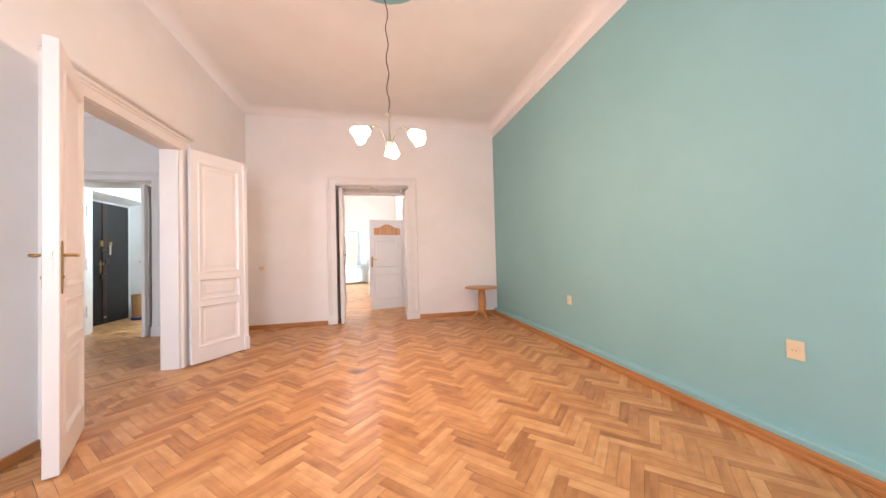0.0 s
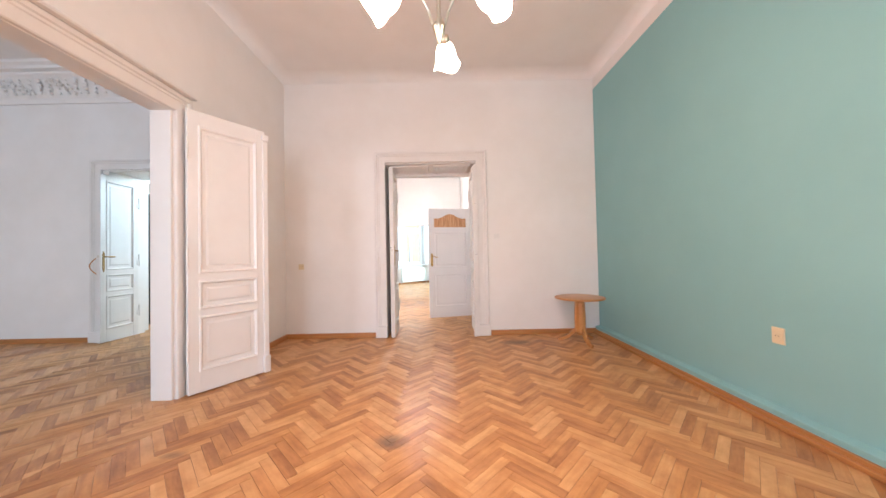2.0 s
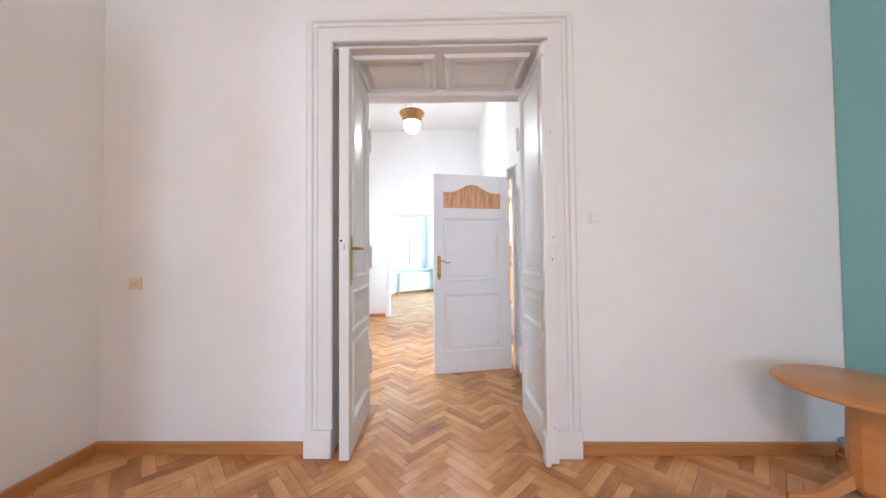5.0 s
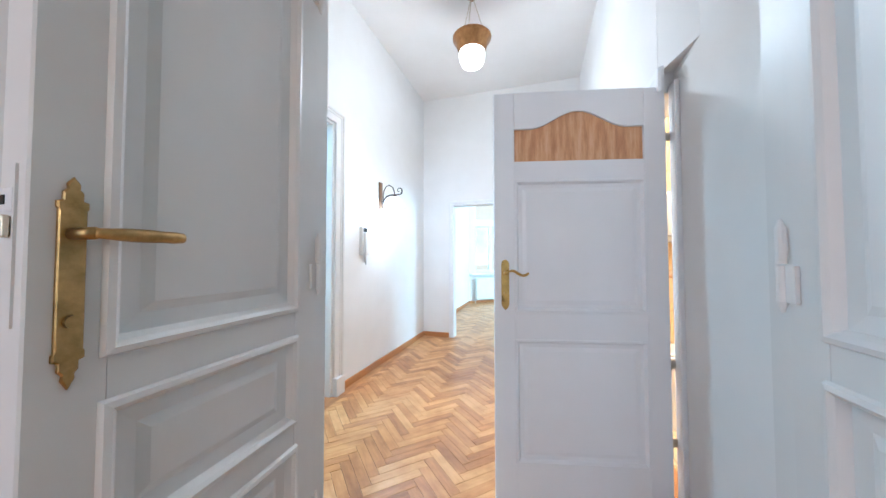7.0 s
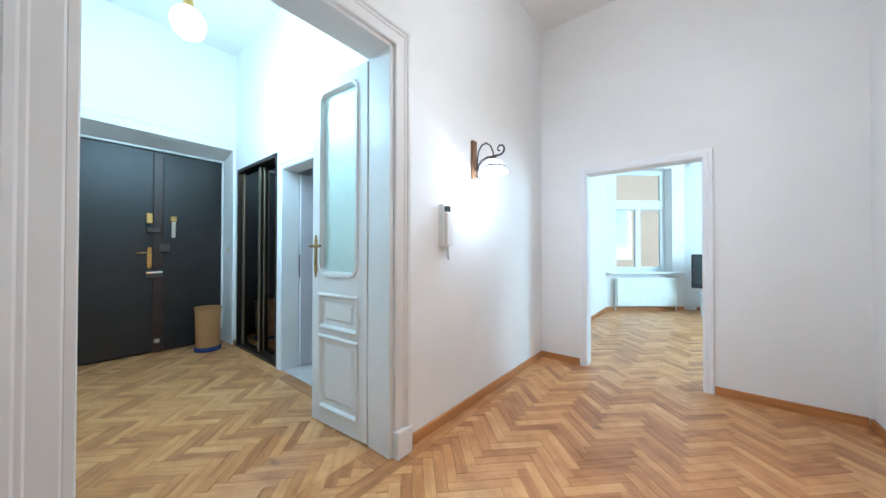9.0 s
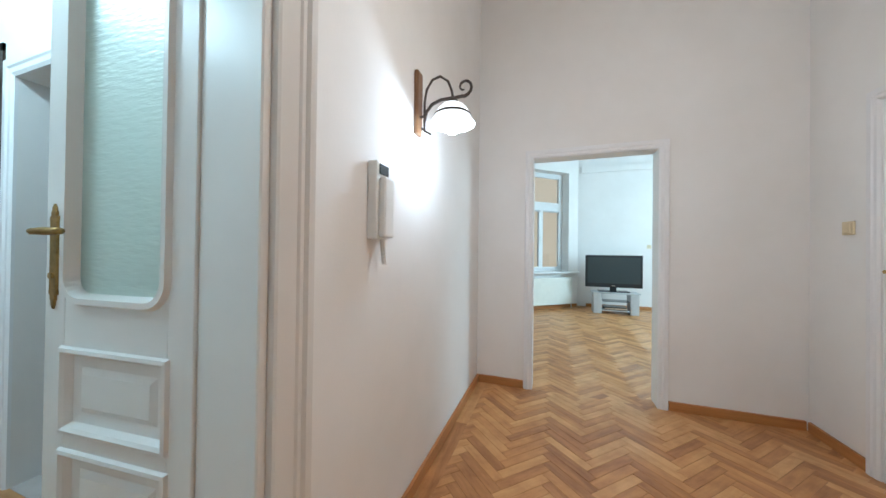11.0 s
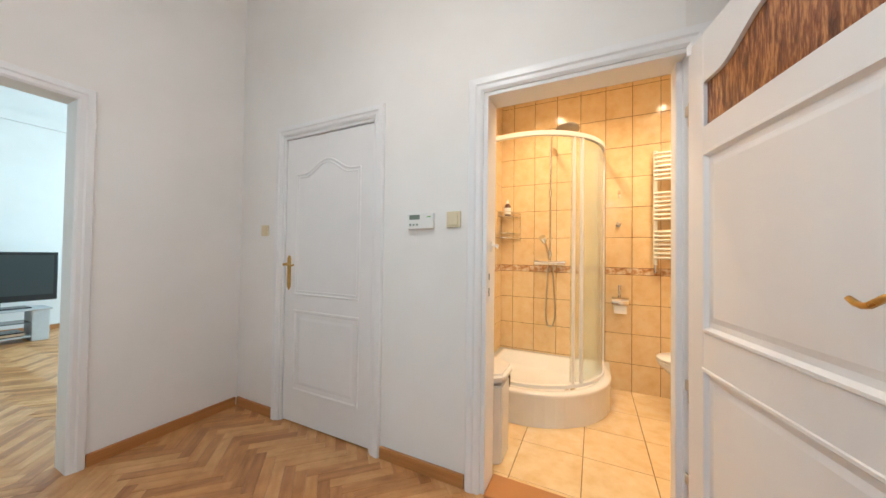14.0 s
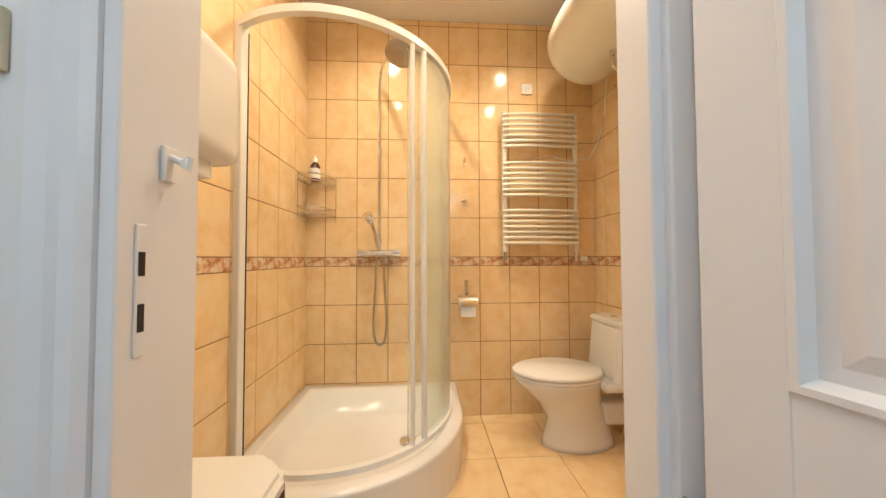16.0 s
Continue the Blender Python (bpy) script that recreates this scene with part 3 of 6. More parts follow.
FROST, nt, b = mat("frosted_textured_glass")
b.inputs["Base Color"].default_value = (0.78, 0.87, 0.80, 1)
b.inputs["Roughness"].default_value = 0.35
b.inputs["Transmission Weight"].default_value = 0.75
fv = coords(nt, (9, 9, 40))
bump(nt, b, noise_tex(nt, fv, 2.0, 2), 0.6, 0.004)

old_leaf("panelled_door", (-0.365, 6.275), (-0.335, 5.68), 2.43, "white enamelled panelled door leaf with brass lever, folded into the doorway", (1,), 0, 1, thick=0.029)
old_leaf("panelled_door", (0.858, 6.275), (0.866, 5.655), 2.43, "white enamelled panelled door leaf without handle, folded into the doorway", (), -1, -1, thick=0.026)
old_leaf("panelled_door", (-1.850, 2.614), (-1.524, 2.026), 2.47, "white enamelled panelled door leaf with brass lever, swung open", (1, -1), 0, 0, thick=0.032)
old_leaf("panelled_door", (-1.815, 3.935), (-1.462, 4.483), 2.47, "white enamelled panelled door leaf with cover strip, swung open", (), -1, -1)
old_leaf("panelled_door", (-4.545, 6.275), (-4.515, 5.69), 2.43, "white enamelled panelled door leaf with brass lever, leading to the lobby", (1,), 0, 1)
old_leaf("panelled_door", (-3.365, 6.275), (-3.355, 5.70), 2.43, "plain white panelled door leaf leading to the lobby", (), 0, 0)
old_leaf("glazed_door", (-1.60, 7.79), (-2.171, 7.743), 2.38, "white half-glazed door leaf with frosted pane, open into the lobby", (1,), 0, 0,
         ((1.03, 2.30), (0.665, 0.89), (0.115, 0.60)), (1.03, 2.30))


def arch_z(f):
    """Height of the curved panel head across its width, 0 to 1."""
    if f < 0.12 or f > 0.88:
        return 0.0
    return 0.5 - 0.5 * math.cos((f - 0.12) / 0.76 * 2 * math.pi)


# brown insert, front face: light shining through it is put into the colour
REED, nt, b = mat("brown_reeded_insert_lit")
rv = coords(nt, (14, 14, 1.6))
rn = noise_tex(nt, rv, 3.0, 6, 0.7)
nt.links.new(ramp(nt, rn, [(0.28, (0.40, 0.17, 0.065)), (0.50, (0.64, 0.35, 0.17)), (0.72, (0.78, 0.53, 0.33))]), b.inputs["Base Color"])
bump(nt, b, rn, 0.8, 0.004)
b.inputs["Roughness"].default_value = 0.3

bd = thing("bathroom_door", "white panelled bathroom door with arched brown insert, standing open", "door", pose(0.928, 7.193, 0.012, 0, 0, 192.6))
W, T, HH = 0.819, 0.02, 2.02
x0, x1 = 0.101, W - 0.102
bm = bmesh.new()
box(bm, 0, x0, -T, T, 0, HH, 0.003)
box(bm, x1, W, -T, T, 0, HH, 0.003)
for lo, hi in ((0, 0.205), (0.795, 0.93), (1.575, 1.672)):
    box(bm, x0 - 0.001, x1 + 0.001, -T + 0.0006, T - 0.0006, lo, hi)
N = 24
for s in (-1, 1):
    lo = [bm.verts.new((x0 + (x1 - x0) * i / N, s * (T - 0.0006), 1.835 + 0.085 * arch_z(i / N))) for i in range(N + 1)]
    hi = [bm.verts.new((x0 + (x1 - x0) * i / N, s * (T - 0.0006), HH)) for i in range(N + 1)]
    for i in range(N):
        bm.faces.new((lo[i], lo[i + 1], hi[i + 1], hi[i]))
    if s < 0:
        lo_a, hi_a = lo, hi
for i in range(N):
    bm.faces.new((lo_a[i], lo_a[i + 1], lo[i + 1], lo[i]))
    bm.faces.new((hi_a[i], hi_a[i + 1], hi[i + 1], hi[i]))
part("door_frame", bm, SATIN, bd)
for p in ((0.93, 1.575), (0.205, 0.795)):
    bm = bmesh.new()
    for s in (-1, 1):
        rect_rings(bm, x0 - 0.004, x1 + 0.004, p[0] - 0.004, p[1] + 0.004, [(0, 0.0), (0.003, 0.004), (0.012, 0.004), (0.022, -0.010), (0.04, -0.011), (0.06, -0.006)], s, s * T)
    part("panel", bm, SATIN, bd)
# back face of the same insert, barky, its unlit darkness put into the colour
REED_B, nt, b = mat("bark_insert_unlit")
rn = noise_tex(nt, coords(nt, (60, 60, 9)), 1.6, 5, 0.65)
nt.links.new(ramp(nt, rn, [(0.36, (0.10, 0.028, 0.010)), (0.50, (0.26, 0.085, 0.03)), (0.62, (0.55, 0.27, 0.10))]), b.inputs["Base Color"])
bump(nt, b, rn, 0.9, 0.004)
b.inputs["Roughness"].default_value = 0.3
part("insert", bx(x0, x1, -0.006, -0.0005, 1.668, 1.93), REED_B, bd, "arched reeded insert")
part("insert", bx(x0, x1, 0.0005, 0.006, 1.668, 1.93), REED, bd, "arched reeded insert")
for out in (1, -1):
    lever_handle(bd, W - 0.052, out * T, 1.07, -1, out, BRASS, (0.019, 0.115), 1.0, 0.105)
for hz in (0.25, 0.62, 1.72):
    bm = bmesh.new()
    cyl(bm, (-0.008, -T + 0.012, hz), (-0.008, -T + 0.012, hz + 0.09), 0.009, seg=10)
    box(bm, -0.05, 0.0, -T + 0.006, -T + 0.012, hz + 0.045, hz + 0.085)
    part("hinge", bm, NICKEL, bd, "steel hinge")

cd = thing("closet_door", "closed white moulded door with arched upper panel and brass lever", "door", pose(0.948, 9.165, 0.012, 0, 0, 90))
bm = bx(-0.392, 0.392, -0.02, 0.02, 0, 2.005, bevel=0.003)
part("leaf", bm, SATIN, cd)


def bead_path(bm, pts, r, y):
    tube(bm, [(x, y, z) for x, z in pts], r, 8)


def arch_pts(xa, xb, zs, rise):
    return [(xa + (xb - xa) * i / 30, zs + rise * arch_z(i / 30)) for i in range(31)]


bm = bmesh.new()
for r, off in ((0.008, 0.0), (0.006, 0.022)):
    bead_path(bm, arch_pts(-0.29 + off, 0.29 - off, 1.745 - off, 0.085), r, 0.019)
    for xa in (-0.29 + off, 0.29 - off):
        bead_path(bm, [(xa, 0.90 + off), (xa, 1.745 - off)], r * 0.6, 0.0185)
    bead_path(bm, [(-0.29 + off, 0.90 + off), (0.29 - off, 0.90 + off)], r, 0.019)
part("panel", bm, SATIN, cd, "arched moulded panel")
bm = bmesh.new()
rect_rings(bm, -0.30, 0.30, 0.22, 0.79, [(0, -0.002), (0.004, 0.005), (0.014, 0.005), (0.024, 0.001), (0.05, 0.001), (0.07, 0.004)], 1, 0.02)
part("panel", bm, SATIN, cd)
lever_handle(cd, 0.352, 0.02, 1.055, -1, 1, BRASS, (0.017, 0.115), 0.6, 0.10)
for hz in (0.22, 1.66):
    bm = bmesh.new()
    cyl(bm, (-0.398, 0.024, hz), (-0.398, 0.024, hz + 0.09), 0.008, seg=10)
    part("hinge", bm, SATIN, cd)


def baseboard(name, x0, x1, y0, y1, label="oak baseboard"):
    """A skirting of 65 mm with a bead at its foot, between two plan corners; thickness from the narrow side."""
    bm = bmesh.new()
    box(bm, x0, x1, y0, y1, 0.0, 0.068, 0.004, 2)
    return structure(name, bm, BASE_OAK, label)


E_ = 0.018
# teal plinth with a sloped top, and a low two-stepped oak moulding before it
plinth = bmesh.new()
prof = ((2.634, 0.0), (2.572, 0.0), (2.572, 0.088), (2.577, 0.094), (2.634, 0.106))
ends = [[plinth.verts.new((px, py, pz)) for px, pz in prof] for py in (-1.9, 5.774)]
for i in range(5):
    plinth.faces.new((ends[0][i], ends[0][(i + 1) % 5], ends[1][(i + 1) % 5], ends[1][i]))
plinth.faces.new(ends[0])
plinth.faces.new(ends[1][::-1])
bmesh.ops.recalc_face_normals(plinth, faces=plinth.faces)
structure("wall_teal_plinth", plinth, TEAL, "teal painted ledge along the foot of the wall")
bm = bmesh.new()
box(bm, 2.548, 2.571, -1.9, 5.75, 0.0, 0.058, 0.006, 2)
box(bm, 2.522, 2.549, -1.9, 5.75, 0.0, 0.030, 0.009, 3)
structure("baseboard_living_east", bm, BASE_OAK, "oak baseboard with a rounded foot moulding")
baseboard("baseboard_living_north_a", 1.063, 2.57, 5.78 - 0.028, 5.78)
baseboard("baseboard_living_north_b", -1.88, -0.60, 5.78 - 0.028, 5.78)
baseboard("baseboard_living_west_a", -1.90, -1.90 + 0.028, 4.06, 5.78)
baseboard("baseboard_living_west_b", -1.90, -1.90 + E_, -1.9, 2.40)
baseboard("baseboard_side_a", -7.3, -4.78, 5.84 - E_, 5.84)
baseboard("baseboard_side_b", -3.12, -2.08, 5.84 - E_, 5.84)
baseboard("baseboard_hall_west", -1.40, -1.40 + E_, 7.93, 10.08)
baseboard("baseboard_hall_north_a", -1.38, -0.982, 10.08 - E_, 10.08)
baseboard("baseboard_hall_north_b", 0.105, 0.90, 10.08 - E_, 10.08)
baseboard("baseboard_hall_east_a", 0.92 - E_, 0.92, 9.65, 10.06)
baseboard("baseboard_hall_east_b", 0.92 - E_, 0.92, 8.145, 8.68)
baseboard("baseboard_hall_east_c", 0.985 - E_, 0.985, 6.45, 7.14)
baseboard("baseboard_lobby", -4.65, -4.57, 8.0 - E_, 8.0)
baseboard("baseboard_tv_west", -1.45, -1.45 + E_, 10.22, 13.7)
baseboard("baseboard_tv_north", 0.0, 3.0, 14.92 - E_, 14.92)
structure("threshold_bath", bx(0.90, 1.07, 7.245, 8.035, -0.01, 0.016, bevel=0.004), BASE_OAK, "dark oak bathroom threshold")

# cove between wall and ceiling of the living room
cove = bmesh.new()
R = 0.13
ring = []
for k in range(7):
    a = radians(15 * k)
    d, z = R * (1 - math.cos(a)), ZL - R + R * math.sin(a)
    ring.append([cove.verts.new(c) for c in ((-1.90 + d, -1.9 + d, z), (2.64 - d, -1.9 + d, z), (2.64 - d, 5.78 - d, z), (-1.90 + d, 5.78 - d, z))])
for a, b2 in zip(ring, ring[1:]):
    for i in range(4):
        cove.faces.new((a[i], a[(i + 1) % 4], b2[(i + 1) % 4], b2[i]))
structure("ceiling_cove_living", cove, CEIL, "plaster cove", True)
disc = bmesh.new()
lathe(disc, [(0.001, 0.0), (0.43, 0.0), (0.43, 0.006)], (0.39, 2.68, ZL - 0.006), 40)
structure("ceiling_rosette", disc, TEAL, "teal painted disc on the ceiling")

# plaster cornice of the side room
cor = bmesh.new()
prof = [(0.0, 3.52), (0.03, 3.52), (0.035, 3.56), (0.02, 3.57), (0.02, 3.60), (0.05, 3.64), (0.10, 3.74), (0.17, 3.83), (0.21, 3.86), (0.21, 3.89), (0.28, 3.90), (0.28, 3.94), (0.33, 3.96), (0.33, 4.0), (0.0, 4.0)]
lo = [cor.verts.new((-7.4, 5.84 - d, z)) for d, z in prof]
hi = [cor.verts.new((-2.07, 5.84 - d, z)) for d, z in prof]
for i in range(len(prof) - 1):
    cor.faces.new((lo[i], lo[i + 1], hi[i + 1], hi[i]))
for i in range(46):
    cx = -7.2 + i * 0.112
    for k in range(4):
        a = k * 0.9 + i
        px, t2 = cx + 0.035 * math.cos(a), 0.2 + 0.2 * k
        d = 0.03 + 0.15 * t2
        z = 3.60 + 0.24 * t2
        bmesh.ops.create_icosphere(cor, subdivisions=1, radius=0.026 + 0.008 * math.sin(i * 2.3 + k), matrix=Matrix.Translation((px, 5.84 - d - 0.012, z)))
structure("cornice_side_room", cor, CEIL, "white plaster cornice with leaf relief")

# ---- parquet ----
PL, PW = 0.330, 0.060
C45 = math.sqrt(0.5)


def clip_poly(poly, rect):
    xa, xb, ya, yb = rect
    for ax, lim, keep in ((0, xa, 1), (0, xb, -1), (1, ya, 1), (1, yb, -1)):
        out = []
        for i, p in enumerate(poly):
            q = poly[(i + 1) % len(poly)]
            ip, iq = keep * (p[ax] - lim) >= 0, keep * (q[ax] - lim) >= 0
            if ip:
                out.append(p)
            if ip != iq:
                f = (lim - p[ax]) / (q[ax] - p[ax])
                out.append((p[0] + f * (q[0] - p[0]), p[1] + f * (q[1] - p[1])))
        poly = out
        if len(poly) < 3:
            return []
    return poly


def herringbone(rect, phase=(0.0, 0.0)):
    """Blocks (corner polygon, centre, turn) whose zigzag runs along y, cut to the rectangle."""
    n = PL / PW
    xa, xb, ya, yb = rect
    g = 0.0007
    out = []
    kmax = int((yb - ya + 3) / (PW * math.sqrt(2))) + 4
    jmin, jmax = int((xa - phase[0]) / (PL * math.sqrt(2))) - 2, int((xb - phase[0]) / (PL * math.sqrt(2))) + 2
    k0 = int((ya - phase[1]) / (PW * math.sqrt(2))) - 9
    for j in range(jmin, jmax + 1):
        for k in range(k0, k0 + kmax + 10):
            for vert in (0, 1):
                ux, uy = (k + j * n, k - j * n)
                if vert:
                    r = (ux, ux + 1, uy + 1, uy + 1 + n)
                else:
                    r = (ux, ux + n, uy, uy + 1)
                a0, a1, b0, b1 = r[0] * PW + g, r[1] * PW - g, r[2] * PW + g, r[3] * PW - g
                poly = [((p - q) * C45 + phase[0], (p + q) * C45 + phase[1]) for p, q in ((a0, b0), (a1, b0), (a1, b1), (a0, b1))]
                cx, cy = sum(p[0] for p in poly) / 4, sum(p[1] for p in poly) / 4
                if cx < xa - 0.3 or cx > xb + 0.3 or cy < ya - 0.3 or cy > yb + 0.3:
                    continue
                whole = all(xa <= p[0] <= xb and ya <= p[1] <= yb for p in poly)
                cut = poly if whole else clip_poly(poly, rect)
                if len(cut) >= 3:
                    out.append((cut, (cx, cy), 135 if vert else 45, whole))
    return out


def border(parent, x0, x1, y0, y1):
    """Straight oak planks along an edge of the floor."""
    along_y = (y1 - y0) > (x1 - x0)
    total = (y1 - y0) if along_y else (x1 - x0)
    n = max(1, round(total / 0.7))
    for i in range(n):
        a, b2 = i / n * total + 0.001, (i + 1) / n * total - 0.001
        bm = bmesh.new()
        w = (x1 - x0 if along_y else y1 - y0) / 2 - 0.001
        box(bm, -(b2 - a) / 2, (b2 - a) / 2, -w, w, -0.011, 0.0, 0.001)
        ob = part("border_plank", bm, PARQ, parent)
        cx, cy = ((x0 + x1) / 2, y0 + (a + b2) / 2) if along_y else (x0 + (a + b2) / 2, (y0 + y1) / 2)
        ob.matrix_basis = pose(cx, cy, 0.0, 0, 0, 90 if along_y else 0)


def block_mesh():
    bm = bmesh.new()
    a, b2 = PL / 2 - 0.0006, PW / 2 - 0.0006
    r0 = [bm.verts.new((x, y, -0.012)) for x, y in ((-a, -b2), (a, -b2), (a, b2), (-a, b2))]
    r1 = [bm.verts.new((x, y, -0.0010)) for x, y in ((-a, -b2), (a, -b2), (a, b2), (-a, b2))]
    c = 0.0010
    r2 = [bm.verts.new((x, y, 0.0)) for x, y in ((-a + c, -b2 + c), (a - c, -b2 + c), (a - c, b2 - c), (-a + c, b2 - c))]
    for u, v in ((r0, r1), (r1, r2)):
        for i in range(4):
            bm.faces.new((u[i], u[(i + 1) % 4], v[(i + 1) % 4], v[i]))
    bm.faces.new(r2)
    me = bpy.data.meshes.new("block")
    bmesh.ops.recalc_face_normals(bm, faces=bm.faces)
    bm.to_mesh(me)
    bm.free()
    me.materials.append(PARQ)
    return me


BLOCK = block_mesh()


def lay_floor(name, rect, near, phase=(-0.52, 0.0), label="oak herringbone parquet floor"):
    """Blocks inside the near rectangle are pieces of their own (up to 300); the rest is joined."""
    floor = structure(name, bx(rect[0], rect[1], rect[2], rect[3], -0.0125, -0.0105), JOINT, label)
    verts, faces, uvs = [], [], []
    count = 0
    for cut, (cx, cy), turn, whole in herringbone(rect, phase):
        rng = random.Random(round(cx * 1000) * 7919 + round(cy * 1000))
        dz = rng.uniform(-0.0006, 0.0004)
        if whole and count < 300 and near[0] < cx < near[1] and near[2] < cy < near[3]:
            ob = new("parquet_block", BLOCK)
            ob.parent = floor
            ob.matrix_basis = pose(cx, cy, dz, rng.uniform(-0.12, 0.12), rng.uniform(-0.3, 0.3), turn)
            count += 1
            continue
        base = len(verts)
        n = len(cut)
        verts += [(x, y, dz) for x, y in cut] + [(x, y, -0.011) for x, y in cut]
        faces.append(list(range(base, base + n)))
        ca, sa = math.cos(radians(turn)), math.sin(radians(turn))
        uv = [((x - cx) * ca + (y - cy) * sa, -(x - cx) * sa + (y - cy) * ca) for x, y in cut]
        uvs += uv
        for i in range(n):
            i2 = (i + 1) % n
            faces.append([base + i, base + n + i, base + n + i2, base + i2])
            uvs += [uv[i], uv[i], uv[i2], uv[i2]]
    if faces:
        me = bpy.data.meshes.new("parquet_field")
        me.from_pydata(verts, [], faces)
        layer = me.uv_layers.new(name="UVMap")
        layer.data.foreach_set("uv", [c for uv in uvs for c in uv])
        me.materials.append(PARQ_I)
        me.update()
        ob = new("parquet_field", me)
        ob.parent = floor
        ob["kind"] = "stuff"
    return floor

# ---- living room things ----
TABLE_WOOD = wood("orange_varnished_pine", (0.40, 0.16, 0.045), (0.52, 0.23, 0.07), (0.60, 0.30, 0.10), "object", 0.3, (3, 3, 25), 0.1)
tb = thing("side_table", "small round varnished wooden pedestal table in the room corner", "table", pose(2.15, 5.31, -0.0, 0, 0, 20))
part("tabletop", lathe(bmesh.new(), [(0.001, 0.560), (0.27, 0.560), (0.300, 0.565), (0.306, 0.574), (0.302, 0.584), (0.285, 0.588), (0.001, 0.588)], seg=40), TABLE_WOOD, tb, "round moulded table top", True)
part("column", lathe(bmesh.new(), [(0.03, 0.10), (0.066, 0.14), (0.070, 0.30), (0.064, 0.50), (0.050, 0.555), (0.075, 0.562), (0.08, 0.560), (0.001, 0.560)], seg=10), TABLE_WOOD, tb)
for k in range(3):
    bm = bmesh.new()
    pts = [(0.02, 0.20), (0.09, 0.13), (0.15, 0.065), (0.22, 0.028), (0.275, 0.02)]
    loops = []
    for i, (r, z) in enumerate(pts):
        hw, hh = 0.026 - 0.003 * i, 0.055 - 0.008 * i
        loops.append([bm.verts.new(c) for c in ((r, -hw, z - hh * 0.6 if i < 4 else 0.0), (r, hw, z - hh * 0.6 if i < 4 else 0.0), (r, hw * 0.8, z + hh * 0.6), (r, -hw * 0.8, z + hh * 0.6))])
    for a, b2 in zip(loops, loops[1:]):
        for i in range(4):
            bm.faces.new((a[i], a[(i + 1) % 4], b2[(i + 1) % 4], b2[i]))
    bm.faces.new(loops[0])
    bm.faces.new(loops[-1])
    for v in bm.verts:
        v.co.z = max(v.co.z, 0.0)
        v.co = pose(0, 0, 0, 0, 0, 120 * k + 15) @ v.co
    part("leg", bm, TABLE_WOOD, tb)


def plate(name, label, cat, m, w, h, mat_p, rockers=1, round_in=False, group=""):
    """Wall plate; local y points out of the wall."""
    e = thing(name, label, cat, m, group)
    part("frame", bx(-w / 2, w / 2, 0, 0.012, -h / 2, h / 2, bevel=0.004, seg=2), mat_p, e)
    if round_in:
        bm = bmesh.new()
        cyl(bm, (0, 0.009, 0), (0, 0.016, 0), w * 0.3, seg=20)
        part("socket_face", bm, mat_p, e)
        for s in (-1, 1):
            bm = bmesh.new()
            cyl(bm, (s * w * 0.11, 0.0155, 0), (s * w * 0.11, 0.0168, 0), w * 0.035, seg=8)
            part("pin_hole", bm, DARK, e)
    else:
        part("rocker", bx(-w * 0.33, w * 0.33, 0.010, 0.018, -h * 0.36, h * 0.36, bevel=0.003), mat_p, e)
    return e


plate("wall_socket", "ivory plastic wall socket on the teal wall", "socket", pose(2.634, 3.36, 0.577, 0, 0, 90), 0.078, 0.11, IVORY, 1, True)
plate("wall_socket", "ivory plastic wall socket on the teal wall", "socket", pose(2.634, 1.206, 0.575, 0, 0, 90), 0.08, 0.11, IVORY, 1, True)
plate("wall_socket", "small cream socket on the white wall", "socket", pose(-1.67, 5.78, 1.035, 0, 0, 180), 0.075, 0.075, IVORY, 1, True)
plate("light_switch", "white light switch beside the doorway", "switch", pose(1.17, 5.78, 1.42, 0, 0, 180), 0.08, 0.08, WHITE_PL)

LAMP_GLASS = glowing("lit_opal_glass_warm", (1.0, 0.80, 0.58), 9.0)
ch = thing("chandelier", "three-armed nickel chandelier with lit opal tulip shades on a cord", "chandelier", pose(0.39, 2.66, 0.05))
ZC = ZL - 0.05
bm = bmesh.new()
pts = [(0.012 * math.sin(i * 1.3) * (1 if 0 < i < 24 else 0), 0.012 * math.cos(i * 1.7) * (1 if 0 < i < 24 else 0), 2.44 + (ZC - 2.44) * i / 24) for i in range(25)]
tube(bm, pts, 0.0045, 6)
part("cord", bm, BLACK_PL, ch, "twisted black cord")
part("canopy", lathe(bmesh.new(), [(0.001, ZC - 0.06), (0.03, ZC - 0.055), (0.055, ZC - 0.02), (0.06, ZC - 0.006)], seg=20), NICKEL, ch, "", True)
part("ball", lathe(bmesh.new(), [(0.001, 2.372), (0.014, 2.376), (0.025, 2.389), (0.027, 2.40), (0.022, 2.42), (0.010, 2.438), (0.001, 2.442)], seg=20), NICKEL, ch, "nickel ball", True)
bm = bmesh.new()
cyl(bm, (0, 0, 2.14), (0, 0, 2.38), 0.009, seg=12)
part("stem", bm, NICKEL, ch)
part("hub", lathe(bmesh.new(), [(0.001, 2.07), (0.008, 2.078), (0.013, 2.095), (0.028, 2.145), (0.031, 2.16), (0.016, 2.170), (0.001, 2.175)], seg=16), NICKEL, ch, "", True)
